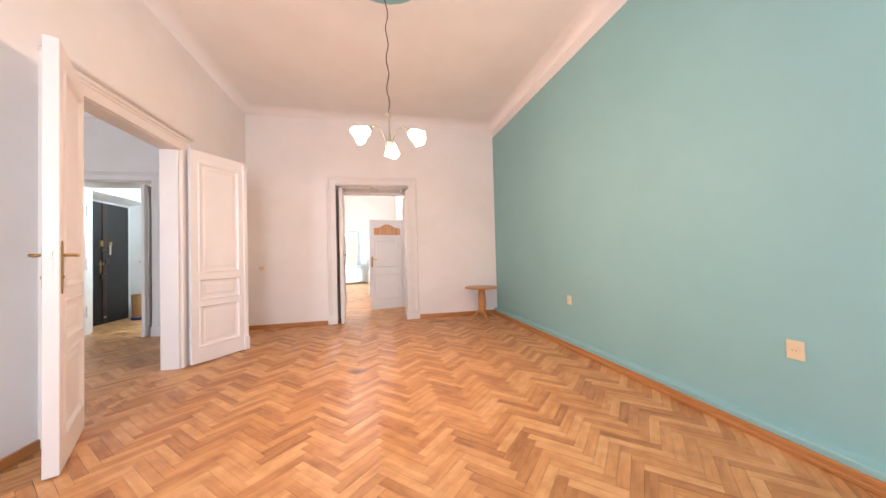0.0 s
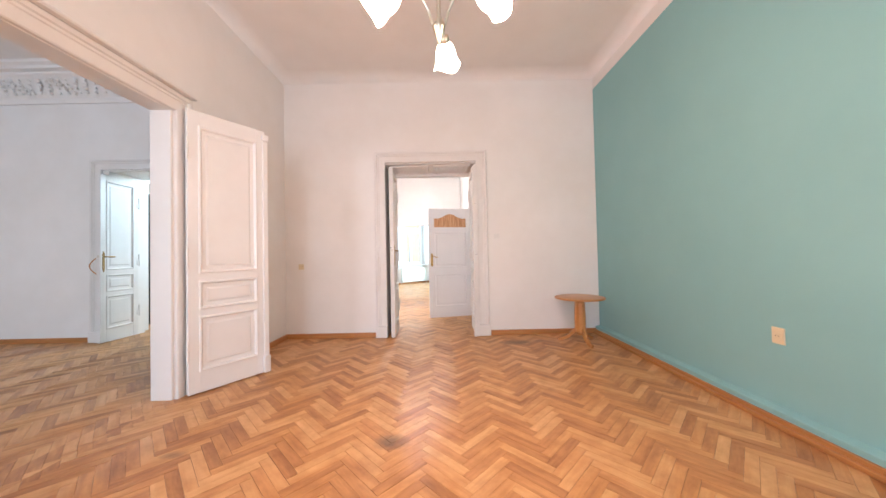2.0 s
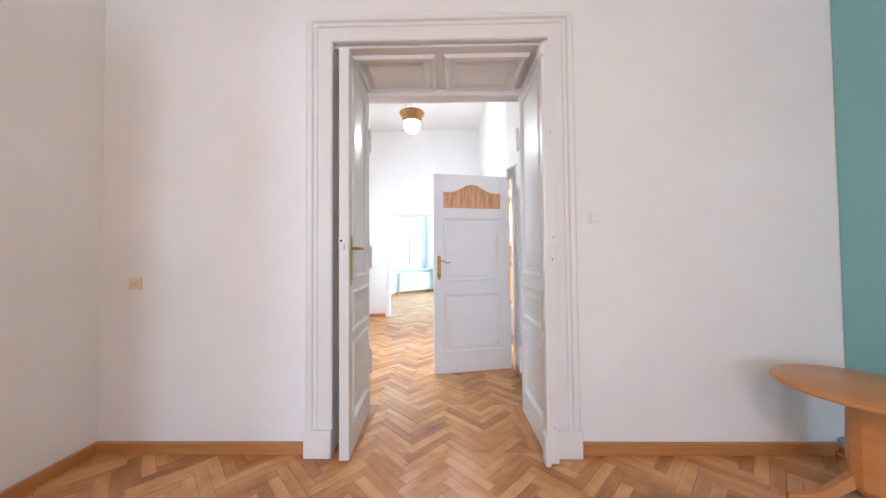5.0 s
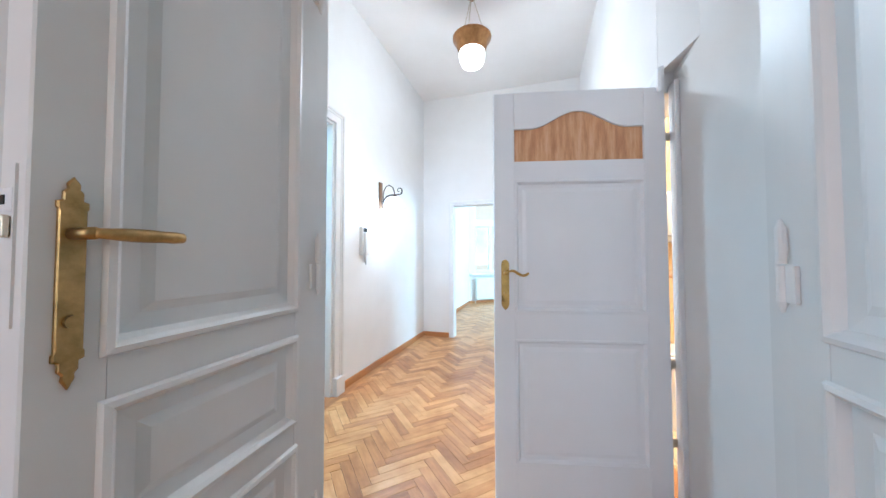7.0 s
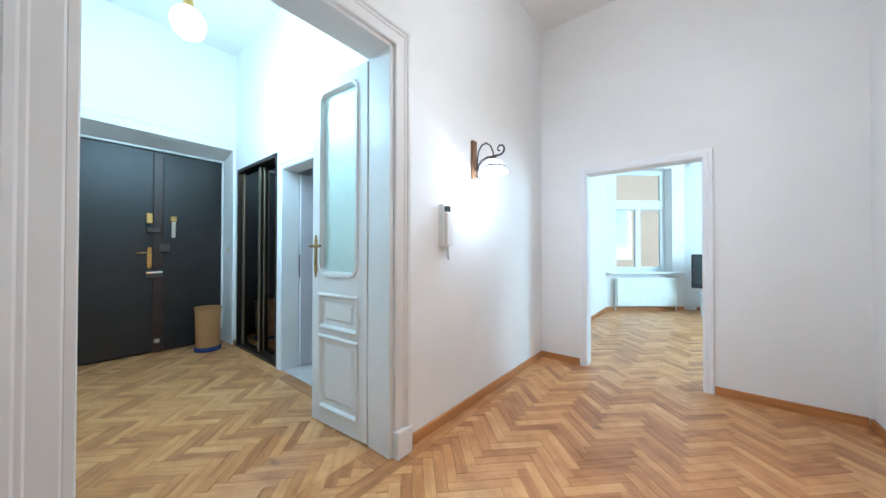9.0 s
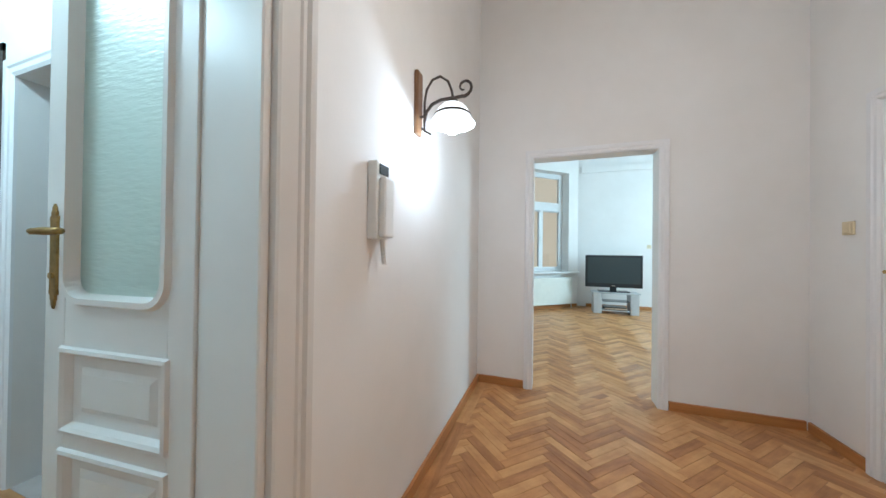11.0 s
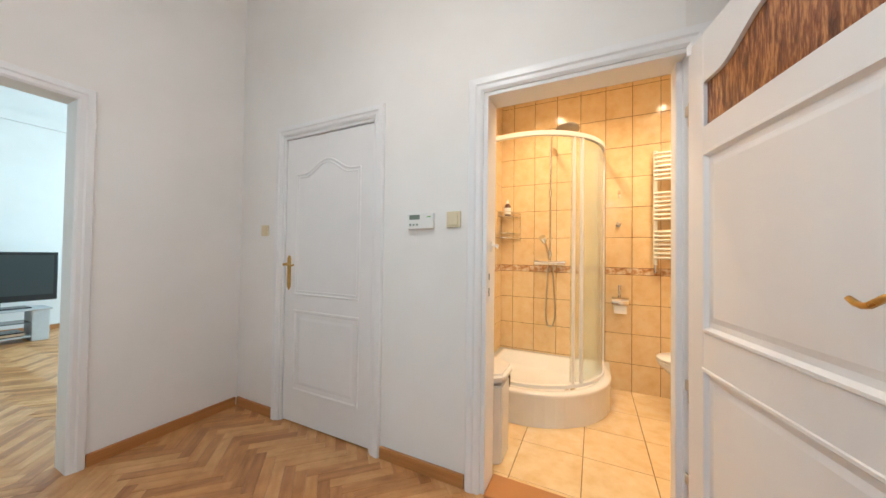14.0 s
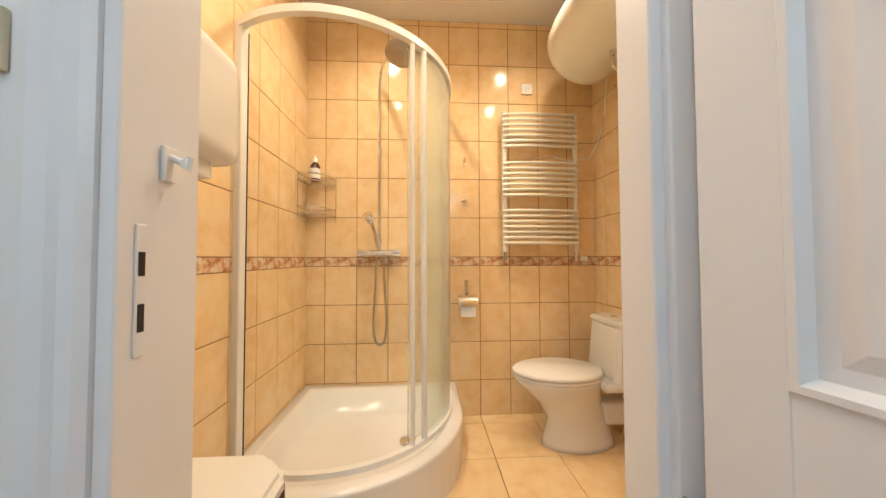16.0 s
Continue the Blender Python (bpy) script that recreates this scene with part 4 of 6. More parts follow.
for ang in (207, 332, 82):
    a = radians(ang)
    u = Vector((math.cos(a), math.sin(a), 0))
    bm = bmesh.new()
    pts = [u * r + Vector((0, 0, z)) for r, z in ((0.03, 2.15), (0.05, 2.21), (0.085, 2.262), (0.13, 2.278), (0.165, 2.262), (0.185, 2.24))]
    tube(bm, pts, 0.006, 8)
    arm = part("arm", bm, NICKEL, ch)
    d = (u * 0.80 + Vector((0, 0, -0.60))).normalized()
    rot = d.to_track_quat('Z', 'Y').to_matrix().to_4x4()
    c = u * 0.185 + Vector((0, 0, 2.235))
    part("socket_cup", lathe(bmesh.new(), [(0.001, -0.012), (0.022, -0.008), (0.028, 0.015), (0.026, 0.03)], c, 16, rot), NICKEL, arm, "", True)
    bm = bmesh.new()
    prof = [(0.026, 0.018), (0.040, 0.035), (0.052, 0.065), (0.056, 0.095), (0.066, 0.125), (0.076, 0.140)]
    lathe(bm, prof, c, 20, rot)
    inv = rot.inverted()
    for v in bm.verts:
        loc = inv @ (v.co - c)
        if loc.z > 0.11:
            loc.z += 0.012 * math.cos(3 * math.atan2(loc.y, loc.x))
            v.co = c + rot @ loc
    sh = part("shade", bm, LAMP_GLASS, arm, "lit white opal tulip shade", True)
    part("bulb", lathe(bmesh.new(), [(0.001, 0.02), (0.02, 0.03), (0.03, 0.06), (0.028, 0.085), (0.001, 0.105)], c, 14, rot), LAMP_GLASS, arm, "glowing bulb", True)
    lamp("chandelier_light", 'POINT', pose(0.39 + c.x + d.x * 0.17, 2.66 + c.y + d.y * 0.17, c.z + d.z * 0.17 + 0.05), 34, WARM, 0.05)

# ---- hall things ----
GLOBE = glowing("lit_opal_globe", (1.0, 0.88, 0.74), 7.0)
COPPER = plain("aged_copper", (0.40, 0.21, 0.085), 0.30, 1.0, var=0.25, scale=25)
hl = thing("hanging_lamp", "aged copper hanging lamp with lit opal globe on three chains", "ceiling lamp", pose(-0.212, 8.16, 0))
part("canopy", lathe(bmesh.new(), [(0.001, 3.58), (0.03, 3.585), (0.085, 3.62), (0.095, 3.65), (0.07, 3.69), (0.05, ZH)], seg=24), COPPER, hl, "turned copper ceiling rose", True)
bm = lathe(bmesh.new(), [(0.105, 3.06), (0.112, 3.085), (0.13, 3.10), (0.140, 3.14), (0.172, 3.185), (0.175, 3.20), (0.150, 3.21), (0.08, 3.20), (0.001, 3.20)], seg=32)
part("bowl", bm, COPPER, hl, "moulded copper bowl", True)
part("globe", lathe(bmesh.new(), [(0.104, 3.09), (0.116, 3.05), (0.112, 3.0), (0.09, 2.955), (0.05, 2.93), (0.001, 2.925)], seg=28), GLOBE, hl, "lit white opal glass globe", True)
for k in range(3):
    a = radians(120 * k + 30)
    bm = bmesh.new()
    p, q = Vector((0.145 * math.cos(a), 0.145 * math.sin(a), 3.20)), Vector((0.015 * math.cos(a), 0.015 * math.sin(a), 3.565))
    for i in range(16):
        f0, f1 = i / 16, (i + 1.25) / 16
        cyl(bm, p.lerp(q, f0), p.lerp(q, min(1, f1)), 0.0045 if i % 2 else 0.003, seg=6)
    part("chain", bm, NICKEL, hl)
part("hook", lathe(bmesh.new(), [(0.001, 3.55), (0.02, 3.555), (0.022, 3.575), (0.006, 3.585)], seg=12), COPPER, hl)
# the copper bowl throws most of the globe's light down
lamp("hanging_lamp_light", 'POINT', pose(-0.212, 8.16, 2.84), 35, (1.0, 0.92, 0.83), 0.06)
down = lamp("hanging_lamp_downlight", 'SPOT', pose(-0.212, 8.16, 2.84), 40, (1.0, 0.92, 0.83), 0.06)
down.data.spot_size, down.data.spot_blend = radians(165), 0.7

SHADE = glowing("lit_opal_shade_cool", (0.93, 0.97, 1.0), 3.2)
sc = thing("wall_lamp", "wrought iron wall lamp with lit white glass bell shade", "wall lamp", pose(-1.40, 8.645, 0, 0, 0, -90))
WB = wood("dark_stained_wood", (0.10, 0.05, 0.02), (0.20, 0.10, 0.045), (0.30, 0.16, 0.07), "object", 0.35, (20, 20, 2), 0.1)
bm = bx(-0.032, 0.032, 0.0, 0.022, 1.77, 2.085, bevel=0.008, seg=2)
part("backplate", bm, WB, sc, "dark wooden backplate with brass rim")
bm = bmesh.new()
tube(bm, [(0, 0.045, 1.79), (0, 0.045, 1.93), (0, 0.055, 1.99), (0, 0.085, 2.035), (0, 0.125, 2.045), (0, 0.165, 2.015), (0, 0.185, 1.965), (0, 0.19, 1.93)], 0.006, 8)
cyl(bm, (0, 0.02, 1.86), (0, 0.048, 1.86), 0.006)
part("arch", bm, IRON, sc)
bm = bmesh.new()
pts = [(0, 0.045, 1.84), (0, 0.055, 1.88), (0, 0.085, 1.915), (0, 0.13, 1.93), (0, 0.19, 1.93), (0, 0.235, 1.932)]
for i in range(14):
    a = -math.pi / 2 + i * 0.5
    r = 0.044 * (1 - i / 17)
    pts.append((0, 0.245 + r * math.cos(a), 1.974 + r * math.sin(a)))
tube(bm, pts, [0.008] * 6 + [0.008 - 0.0003 * i for i in range(14)], 8)
part("scroll", bm, IRON, sc)
bm = bmesh.new()
tube(bm, [(0, 0.045 + 0.03 * math.sin(i * 0.6) + 0.002 * i, 1.80 - 0.02 * math.sin(i * 0.55) - 0.012) for i in range(9)], 0.005, 8)
part("curl", bm, IRON, sc)
part("cap", lathe(bmesh.new(), [(0.001, 1.93), (0.02, 1.925), (0.03, 1.90), (0.034, 1.885)], (0, 0.19, 0), 16), IRON, sc, "", True)
part("shade", lathe(bmesh.new(), [(0.028, 1.902), (0.052, 1.892), (0.072, 1.872), (0.083, 1.848), (0.087, 1.836), (0.098, 1.818), (0.106, 1.808), (0.108, 1.803)], (0, 0.19, 0), 32), SHADE, sc, "lit white opal bell shade with a fine dark ring", True)
part("ring", lathe(bmesh.new(), [(0.0835, 1.852), (0.0865, 1.848), (0.0885, 1.842), (0.0875, 1.838)], (0, 0.19, 0), 32), IRON, sc, "", True)
part("bulb", lathe(bmesh.new(), [(0.001, 1.755), (0.02, 1.76), (0.032, 1.778), (0.034, 1.798), (0.02, 1.83), (0.001, 1.85)], (0, 0.19, 0), 16), SHADE, sc, "glowing bulb", True)
lamp("wall_lamp_light", 'POINT', pose(-1.205, 8.645, 1.715), 17, (0.78, 0.90, 1.0), 0.03)

ph = thing("intercom_phone", "white door intercom handset with coiled cord on the wall", "intercom", pose(-1.40, 8.265, 1.385, 0, 0, -90))
part("base", bx(-0.045, 0.045, 0, 0.040, -0.145, 0.145, bevel=0.006, seg=2), WHITE_PL, ph)
bm = bx(-0.040, 0.034, 0.040, 0.070, -0.14, 0.085, bevel=0.012, seg=3)
part("handset", bm, WHITE_PL, ph, "rounded white handset")
part("groove", bx(-0.042, -0.038, 0.048, 0.058, -0.06, 0.04), DARK, ph)
part("window", bx(-0.036, 0.030, 0.040, 0.044, 0.095, 0.135, bevel=0.002), BLACK_PL, ph, "dark display window")
bm = bmesh.new()
pts = [(-0.008 - 0.00015 * i + 0.010 * math.cos(i * 0.9), 0.035 + 0.010 * math.sin(i * 0.9), -0.143 - 0.00075 * i) for i in range(130)]
tube(bm, pts, 0.0022, 5)
part("coiled_cord", bm, WHITE_PL, ph)

plate("light_switch", "cream light switch beside the closed door", "switch", pose(0.92, 9.775, 1.365, 0, 0, 90), 0.075, 0.08, IVORY)
plate("light_switch", "cream light switch beside the bathroom door", "switch", pose(0.92, 8.222, 1.393, 0, 0, 90), 0.082, 0.086, IVORY)
th = thing("thermostat", "white programmable thermostat with small display", "thermostat", pose(0.92, 8.42, 1.39, 0, 0, 90))
part("body", bx(-0.083, 0.083, 0, 0.028, -0.044, 0.044, bevel=0.005, seg=2), WHITE_PL, th)
LCD = plain("lcd_grey_green", (0.20, 0.25, 0.22), 0.3)
part("display", bx(-0.0, 0.066, 0.028, 0.0295, 0.008, 0.034), LCD, th, "grey display")
for i in range(3):
    part("button", bx(0.062 - 0.022 * i - 0.008, 0.062 - 0.022 * i + 0.004, 0.028, 0.031, -0.026, -0.016, bevel=0.001), LCD, th)
part("mark", bx(-0.07, -0.045, 0.028, 0.0287, 0.018, 0.024), plain("green_mark", (0.15, 0.45, 0.12)), th)

# ---- lobby things ----
LEATHER = painted("black_padded_leather", (0.012, 0.010, 0.010), (0.022, 0.018, 0.017), 0.42, 3.0, 90, 0.4, 0.002, 0.5)
ed = thing("entrance_door", "black leather-padded double entrance door with several brass locks", "door", pose(-5.03, 7.26, 0, 0, 0, -90))
part("leaf", bx(-0.685, -0.045, -0.03, 0.03, 0.01, 2.40, bevel=0.02, seg=3), LEATHER, ed, "padded black leaf")
part("leaf", bx(-0.040, 0.665, -0.03, 0.03, 0.01, 2.40, bevel=0.02, seg=3), LEATHER, ed, "padded black leaf")
part("cover_strip", bx(-0.092, 0.0, 0.02, 0.048, 0.01, 2.39, bevel=0.01, seg=2), plain("dark_brown_strip", (0.035, 0.018, 0.014), 0.35), ed, "dark brown cover strip")
lever_handle(ed, 0.028, 0.03, 1.132, 1, 1, BRASS, (0.02, 0.12), 0.2, 0.12)
part("lock", bx(0.004, 0.062, 0.03, 0.065, 1.53, 1.65, bevel=0.006), BRASS, ed, "brass upper lock")
part("lock", bx(-0.215, -0.15, 0.03, 0.062, 1.565, 1.63, bevel=0.006), BRASS, ed, "brass lock")
part("latch", bx(-0.205, -0.165, 0.03, 0.052, 1.37, 1.565, bevel=0.005), NICKEL, ed, "steel safety latch")
part("bolt", bx(-0.06, 0.06, 0.045, 0.072, 1.42, 1.48, bevel=0.008), IRON, ed, "dark bolt case")
part("bolt", bx(-0.15, -0.05, 0.03, 0.062, 1.19, 1.29, bevel=0.010, seg=2), IRON, ed, "dark bolt case")
part("lock", bx(-0.085, 0.065, 0.045, 0.080, 0.89, 0.975, bevel=0.010, seg=2), IRON, ed, "dark rim lock case")
part("lock_rim", bx(-0.080, 0.060, 0.080, 0.084, 0.945, 0.965, bevel=0.001), CHROME, ed, "bright steel edge")
part("bolt", bx(-0.065, -0.015, 0.045, 0.066, 0.12, 0.165, bevel=0.005), NICKEL, ed, "steel foot bolt")
splay = bmesh.new()
prof = ((-4.652, 2.505), (-5.0, 2.425), (-5.06, 2.425), (-5.06, 2.598), (-4.652, 2.598))
ends = [[splay.verts.new((px, py, pz)) for px, pz in prof] for py in (6.582, 7.968)]
for i in range(5):
    splay.faces.new((ends[0][i], ends[0][(i + 1) % 5], ends[1][(i + 1) % 5], ends[1][i]))
splay.faces.new(ends[0])
splay.faces.new(ends[1][::-1])
structure("trim_entrance_soffit", splay, WALL, "sloping white soffit of the deep entrance recess")
structure("trim_entrance", box(bx(-5.06, -4.992, 6.585, 7.965, 2.403, 2.424, bevel=0.003), -5.06, -4.992, 7.945, 7.965, 0.0, 2.403, 0.003), WALL, "narrow white frame round the entrance doors")
plate("light_switch", "small cream switch beside the entrance door", "switch", pose(-4.80, 7.97, 1.22, 0, 0, 180), 0.05, 0.06, IVORY)
WICKER, nt, b = mat("woven_wicker")
wv = nt.nodes.new("ShaderNodeTexWave")
wv.bands_direction = 'Z'
wv.inputs["Scale"].default_value, wv.inputs["Distortion"].default_value = 30, 1.5
nt.links.new(coords(nt), wv.inputs["Vector"])
nt.links.new(ramp(nt, wv.outputs[1], [(0.1, (0.24, 0.09, 0.025)), (0.8, (0.62, 0.30, 0.10))]), b.inputs["Base Color"])
bump(nt, b, wv.outputs[1], 0.8, 0.006)
b.inputs["Roughness"].default_value = 0.6
bk = thing("wicker_basket", "tall round wicker basket with blue foot band by the entrance", "basket", pose(-4.66, 7.72, 0))
part("body", lathe(bmesh.new(), [(0.001, 0.012), (0.115, 0.012), (0.12, 0.05), (0.132, 0.51), (0.123, 0.51), (0.11, 0.06), (0.001, 0.05)], seg=28), WICKER, bk, "", True)
bm = bmesh.new()
tube(bm, [(0.130 * math.cos(2 * math.pi * i / 28), 0.130 * math.sin(2 * math.pi * i / 28), 0.515) for i in range(29)], 0.012, 8)
part("rim", bm, WICKER, bk, "braided rim", True)
part("foot_band", lathe(bmesh.new(), [(0.105, 0.0), (0.133, 0.0), (0.135, 0.045), (0.123, 0.05)], seg=28), plain("blue_cloth", (0.02, 0.035, 0.16), 0.7), bk, "blue band round the foot", True)
wr = thing("wardrobe", "built-in wardrobe with dark mirrored sliding doors", "wardrobe", pose(-3.99, 8.02, 0))
MIRROR = plain("dark_mirror_glass", (0.16, 0.15, 0.15), 0.05, 1.0, var=0.03)
part("frame", box(box(box(bx(-0.57, -0.545, -0.03, 0.12, 0, 2.24), 0.545, 0.57, -0.03, 0.12, 0, 2.24), -0.57, 0.57, -0.03, 0.12, 2.20, 2.24), -0.57, 0.57, -0.03, 0.12, 0.0, 0.03), plain("brown_aluminium", (0.05, 0.035, 0.025), 0.35, 0.6), wr)
ALU = plain("bronze_aluminium", (0.30, 0.25, 0.18), 0.35, 0.9)
for i, xx in enumerate((-0.54, -0.02)):
    y = 0.03 + 0.04 * i
    sd = part("sliding_door", bx(xx, xx + 0.56, y, y + 0.012, 0.04, 2.19), MIRROR, wr, "dark mirrored sliding door")
    part("stile", bx(xx, xx + 0.05, y - 0.012, y + 0.016, 0.03, 2.20, bevel=0.004), ALU, sd)
    part("stile", bx(xx + 0.51, xx + 0.56, y - 0.012, y + 0.016, 0.03, 2.20, bevel=0.004), ALU, sd)
structure("wall_wardrobe_back", bx(-4.65, -3.40, 8.2, 8.3, -0.1, 4.3), WALL, "plain wall behind the wardrobe")
kd = thing("kitchen_door", "open white door with lock in the lobby doorway", "door", pose(-3.25, 8.16, 0.012, 0, 0, 86))
part("leaf", bx(0, 0.78, -0.02, 0.02, 0, 2.0, bevel=0.003), painted("lilac_white_door_paint", (0.62, 0.58, 0.60), (0.66, 0.62, 0.64), 0.4), kd)
part("lock", bx(-0.003, 0.001, -0.012, 0.012, 0.92, 1.16), IRON, kd)
pl = thing("pendant_lamp", "round white glass pendant lamp in the lobby", "pendant", pose(-2.9, 7.15, 0))
LOBBY = glowing("lit_opal_globe_cool", (0.86, 0.95, 1.0), 5.0)
part("globe", lathe(bmesh.new(), [(0.03, 2.98), (0.07, 2.965), (0.10, 2.92), (0.108, 2.87), (0.09, 2.81), (0.05, 2.775), (0.001, 2.765)], seg=24), LOBBY, pl, "lit white glass globe", True)
part("holder", lathe(bmesh.new(), [(0.001, 3.08), (0.02, 3.075), (0.03, 3.05), (0.035, 2.985), (0.03, 2.975)], seg=16), BRASS, pl, "", True)
bm = bmesh.new()
cyl(bm, (0, 0, 3.07), (0, 0, ZH), 0.006)
part("rod", bm, BRASS, pl)
lamp("lobby_light", 'POINT', pose(-2.9, 7.15, 2.68), 118, (0.66, 0.92, 1.0), 0.10)

fb = thing("floor_bolt", "small steel floor bolt plate in the lobby parquet", "floor bolt", pose(-1.60, 6.95, 0.0, 0, 0, 35))
part("plate", bx(-0.035, 0.035, -0.012, 0.012, -0.001, 0.004, bevel=0.0015), NICKEL, fb)
part("hole", bx(-0.012, 0.008, -0.006, 0.006, 0.0038, 0.0045), DARK, fb)
rp = thing("rope_loop", "thin orange cord looped over the old door", "cord", pose(-4.49, 5.66, 1.12))
bm = bmesh.new()
tube(bm, [(-0.02 - 0.09 * math.sin(math.pi * i / 12), -0.01, 0.10 - 0.22 * i / 12) for i in range(13)], 0.007, 6)
part("cord", bm, plain("orange_cord", (0.45, 0.20, 0.06), 0.7), rp)

# ---- tv room things ----
WALL_M = Matrix.Translation((-1.45, 13.70, 0)) @ pose(0, 0, 0, 0, 0, 41.5)
wl = 1.66
bm = bmesh.new()
box(bm, -0.5, 0.22, 0.0, 0.34, -0.1, 4.3)
box(bm, 1.42, wl + 0.03, 0.0, 0.34, -0.1, 4.3)
box(bm, 0.22, 1.42, 0.0, 0.34, -0.1, 0.77)
box(bm, 0.22, 1.42, 0.0, 0.34, 2.96, 4.3)
ww = structure("wall_tv_window", bm, WALL, "white wall with the window")
ww.matrix_world = WALL_M
wd = structure("window_1", bx(0.22, 1.42, 0.20, 0.205, 0.79, 0.80), WHITE_PL, "white plastic casement window with transom light")
wd.matrix_world = WALL_M
PVC = plain("white_pvc", (0.80, 0.82, 0.83), 0.3, var=0.02)
GLASS, nt, b = mat("window_glass")
b.inputs["Base Color"].default_value = (0.95, 0.98, 0.97, 1)
b.inputs["Transmission Weight"].default_value = 1.0
b.inputs["Roughness"].default_value = 0.0
b.inputs["IOR"].default_value = 1.45


def sash(x0, x1, z0, z1, y0, w=0.055):
    bm = bmesh.new()
    for a in ((x0, x0 + w, z0, z1), (x1 - w, x1, z0, z1), (x0 + w, x1 - w, z0, z0 + w), (x0 + w, x1 - w, z1 - w, z1)):
        box(bm, a[0], a[1], y0, y0 + 0.06, a[2], a[3], 0.006)
    s = part("window_frame", bm, PVC, wd)
    g = part("pane", bx(x0 + w - 0.01, x1 - w + 0.01, y0 + 0.02, y0 + 0.026, z0 + w - 0.01, z1 - w + 0.01), GLASS, wd)
    g.visible_shadow = False


bm = bmesh.new()
for a in ((0.22, 0.27, 0.79, 2.96), (1.37, 1.42, 0.79, 2.96), (0.27, 1.37, 0.79, 0.83), (0.27, 1.37, 2.91, 2.96), (0.27, 1.37, 2.18, 2.26)):
    box(bm, a[0], a[1], 0.21, 0.28, a[2], a[3], 0.005)
part("window_frame", bm, PVC, wd)
sash(0.27, 0.82, 0.83, 2.18, 0.195)
sash(0.82, 1.37, 0.83, 2.18, 0.195)
sash(0.27, 1.37, 2.26, 2.91, 0.20)
part("handle", bx(0.80, 0.82, 0.165, 0.195, 1.42, 1.56, bevel=0.004), PVC, wd)
for x0, x1 in ((0.32, 0.78), (0.87, 1.32)):
    part("blind_case", bx(x0, x1, 0.175, 0.197, 2.09, 2.125, bevel=0.004), plain("grey_blind", (0.5, 0.5, 0.5), 0.5), wd)
sl = structure("window_sill", bx(0.0, 1.62, -0.14, 0.20, 0.755, 0.79, bevel=0.006), PVC, "white window sill")
sl.matrix_world = WALL_M
rd = thing("radiator", "white flat panel radiator under the window", "radiator", WALL_M @ pose(0.78, -0.09, 0))
RAD = plain("radiator_enamel", (0.78, 0.80, 0.74), 0.3, var=0.03)
part("panel", bx(-0.62, 0.62, -0.05, 0.04, 0.10, 0.66, bevel=0.01, seg=2), RAD, rd)
part("top_grille", bx(-0.615, 0.615, -0.045, 0.035, 0.655, 0.668, bevel=0.003), RAD, rd)
for s in (-1, 1):
    bm = bmesh.new()
    cyl(bm, (s * 0.64, 0, 0.14), (s * 0.64, 0, 0.0), 0.009)
    cyl(bm, (s * 0.60, 0, 0.14), (s * 0.65, 0, 0.14), 0.011)
    part("pipe", bm, RAD, rd)
bb = baseboard("baseboard_tv_window", 0.0, wl, -E_, 0.0)
bb.matrix_world = WALL_M
structure("wall_tv_ledge", bx(-0.10, 3.0, 14.86, 14.92, 3.0, 3.14), WALL, "white boxed ledge high on the wall")

SILVER = plain("silver_laminate", (0.52, 0.54, 0.55), 0.4, 0.2)
st = thing("tv_stand", "low silver television stand with open shelves", "tv stand", pose(0.46, 14.28, 0))
for s in (-1, 1):
    part("side_panel", bx(*sorted((s * 0.40, s * 0.25)), -0.18, 0.16, 0.0, 0.40, bevel=0.012, seg=2), SILVER, st)
part("top", bx(-0.42, 0.42, -0.2, 0.2, 0.40, 0.425, bevel=0.006), SILVER, st)
part("shelf", bx(-0.25, 0.25, -0.17, 0.16, 0.06, 0.08), SILVER, st)
part("shelf", bx(-0.22, 0.25, -0.15, 0.16, 0.24, 0.25), plain("dark_glass_shelf", (0.06, 0.07, 0.07), 0.1), st, "dark glass shelf")
dv = thing("dvd_player", "flat black and silver disc player on the shelf", "dvd player", pose(0.46, 14.28, 0.08))
part("case", bx(-0.20, 0.20, -0.16, 0.12, 0.0, 0.055, bevel=0.004), BLACK_PL, dv)
part("front", bx(-0.20, 0.20, -0.165, -0.158, 0.012, 0.04), NICKEL, dv, "silver front strip")
tv = thing("television", "black flat television switched off on the silver stand", "television", pose(0.44, 14.30, 0.425))
part("housing", bx(-0.515, 0.515, -0.03, 0.05, 0.085, 0.735, bevel=0.012, seg=2), BLACK_PL, tv, "glossy black housing")
part("screen", bx(-0.475, 0.475, -0.036, -0.03, 0.165, 0.695), plain("dark_screen_glass", (0.03, 0.04, 0.042), 0.08, var=0.02), tv, "dark grey screen")
part("neck", bx(-0.06, 0.06, -0.01, 0.03, 0.01, 0.10, bevel=0.01), BLACK_PL, tv)
part("foot", bx(-0.28, 0.28, -0.13, 0.13, 0.0, 0.016, bevel=0.006), BLACK_PL, tv)
part("mark", bx(-0.03, 0.03, -0.0365, -0.03, 0.115, 0.125), NICKEL, tv)
plate("wall_socket", "small white socket on the wall above the television", "socket", pose(1.22, 14.92, 1.35, 0, 0, 180), 0.08, 0.08, IVORY, 1, True)
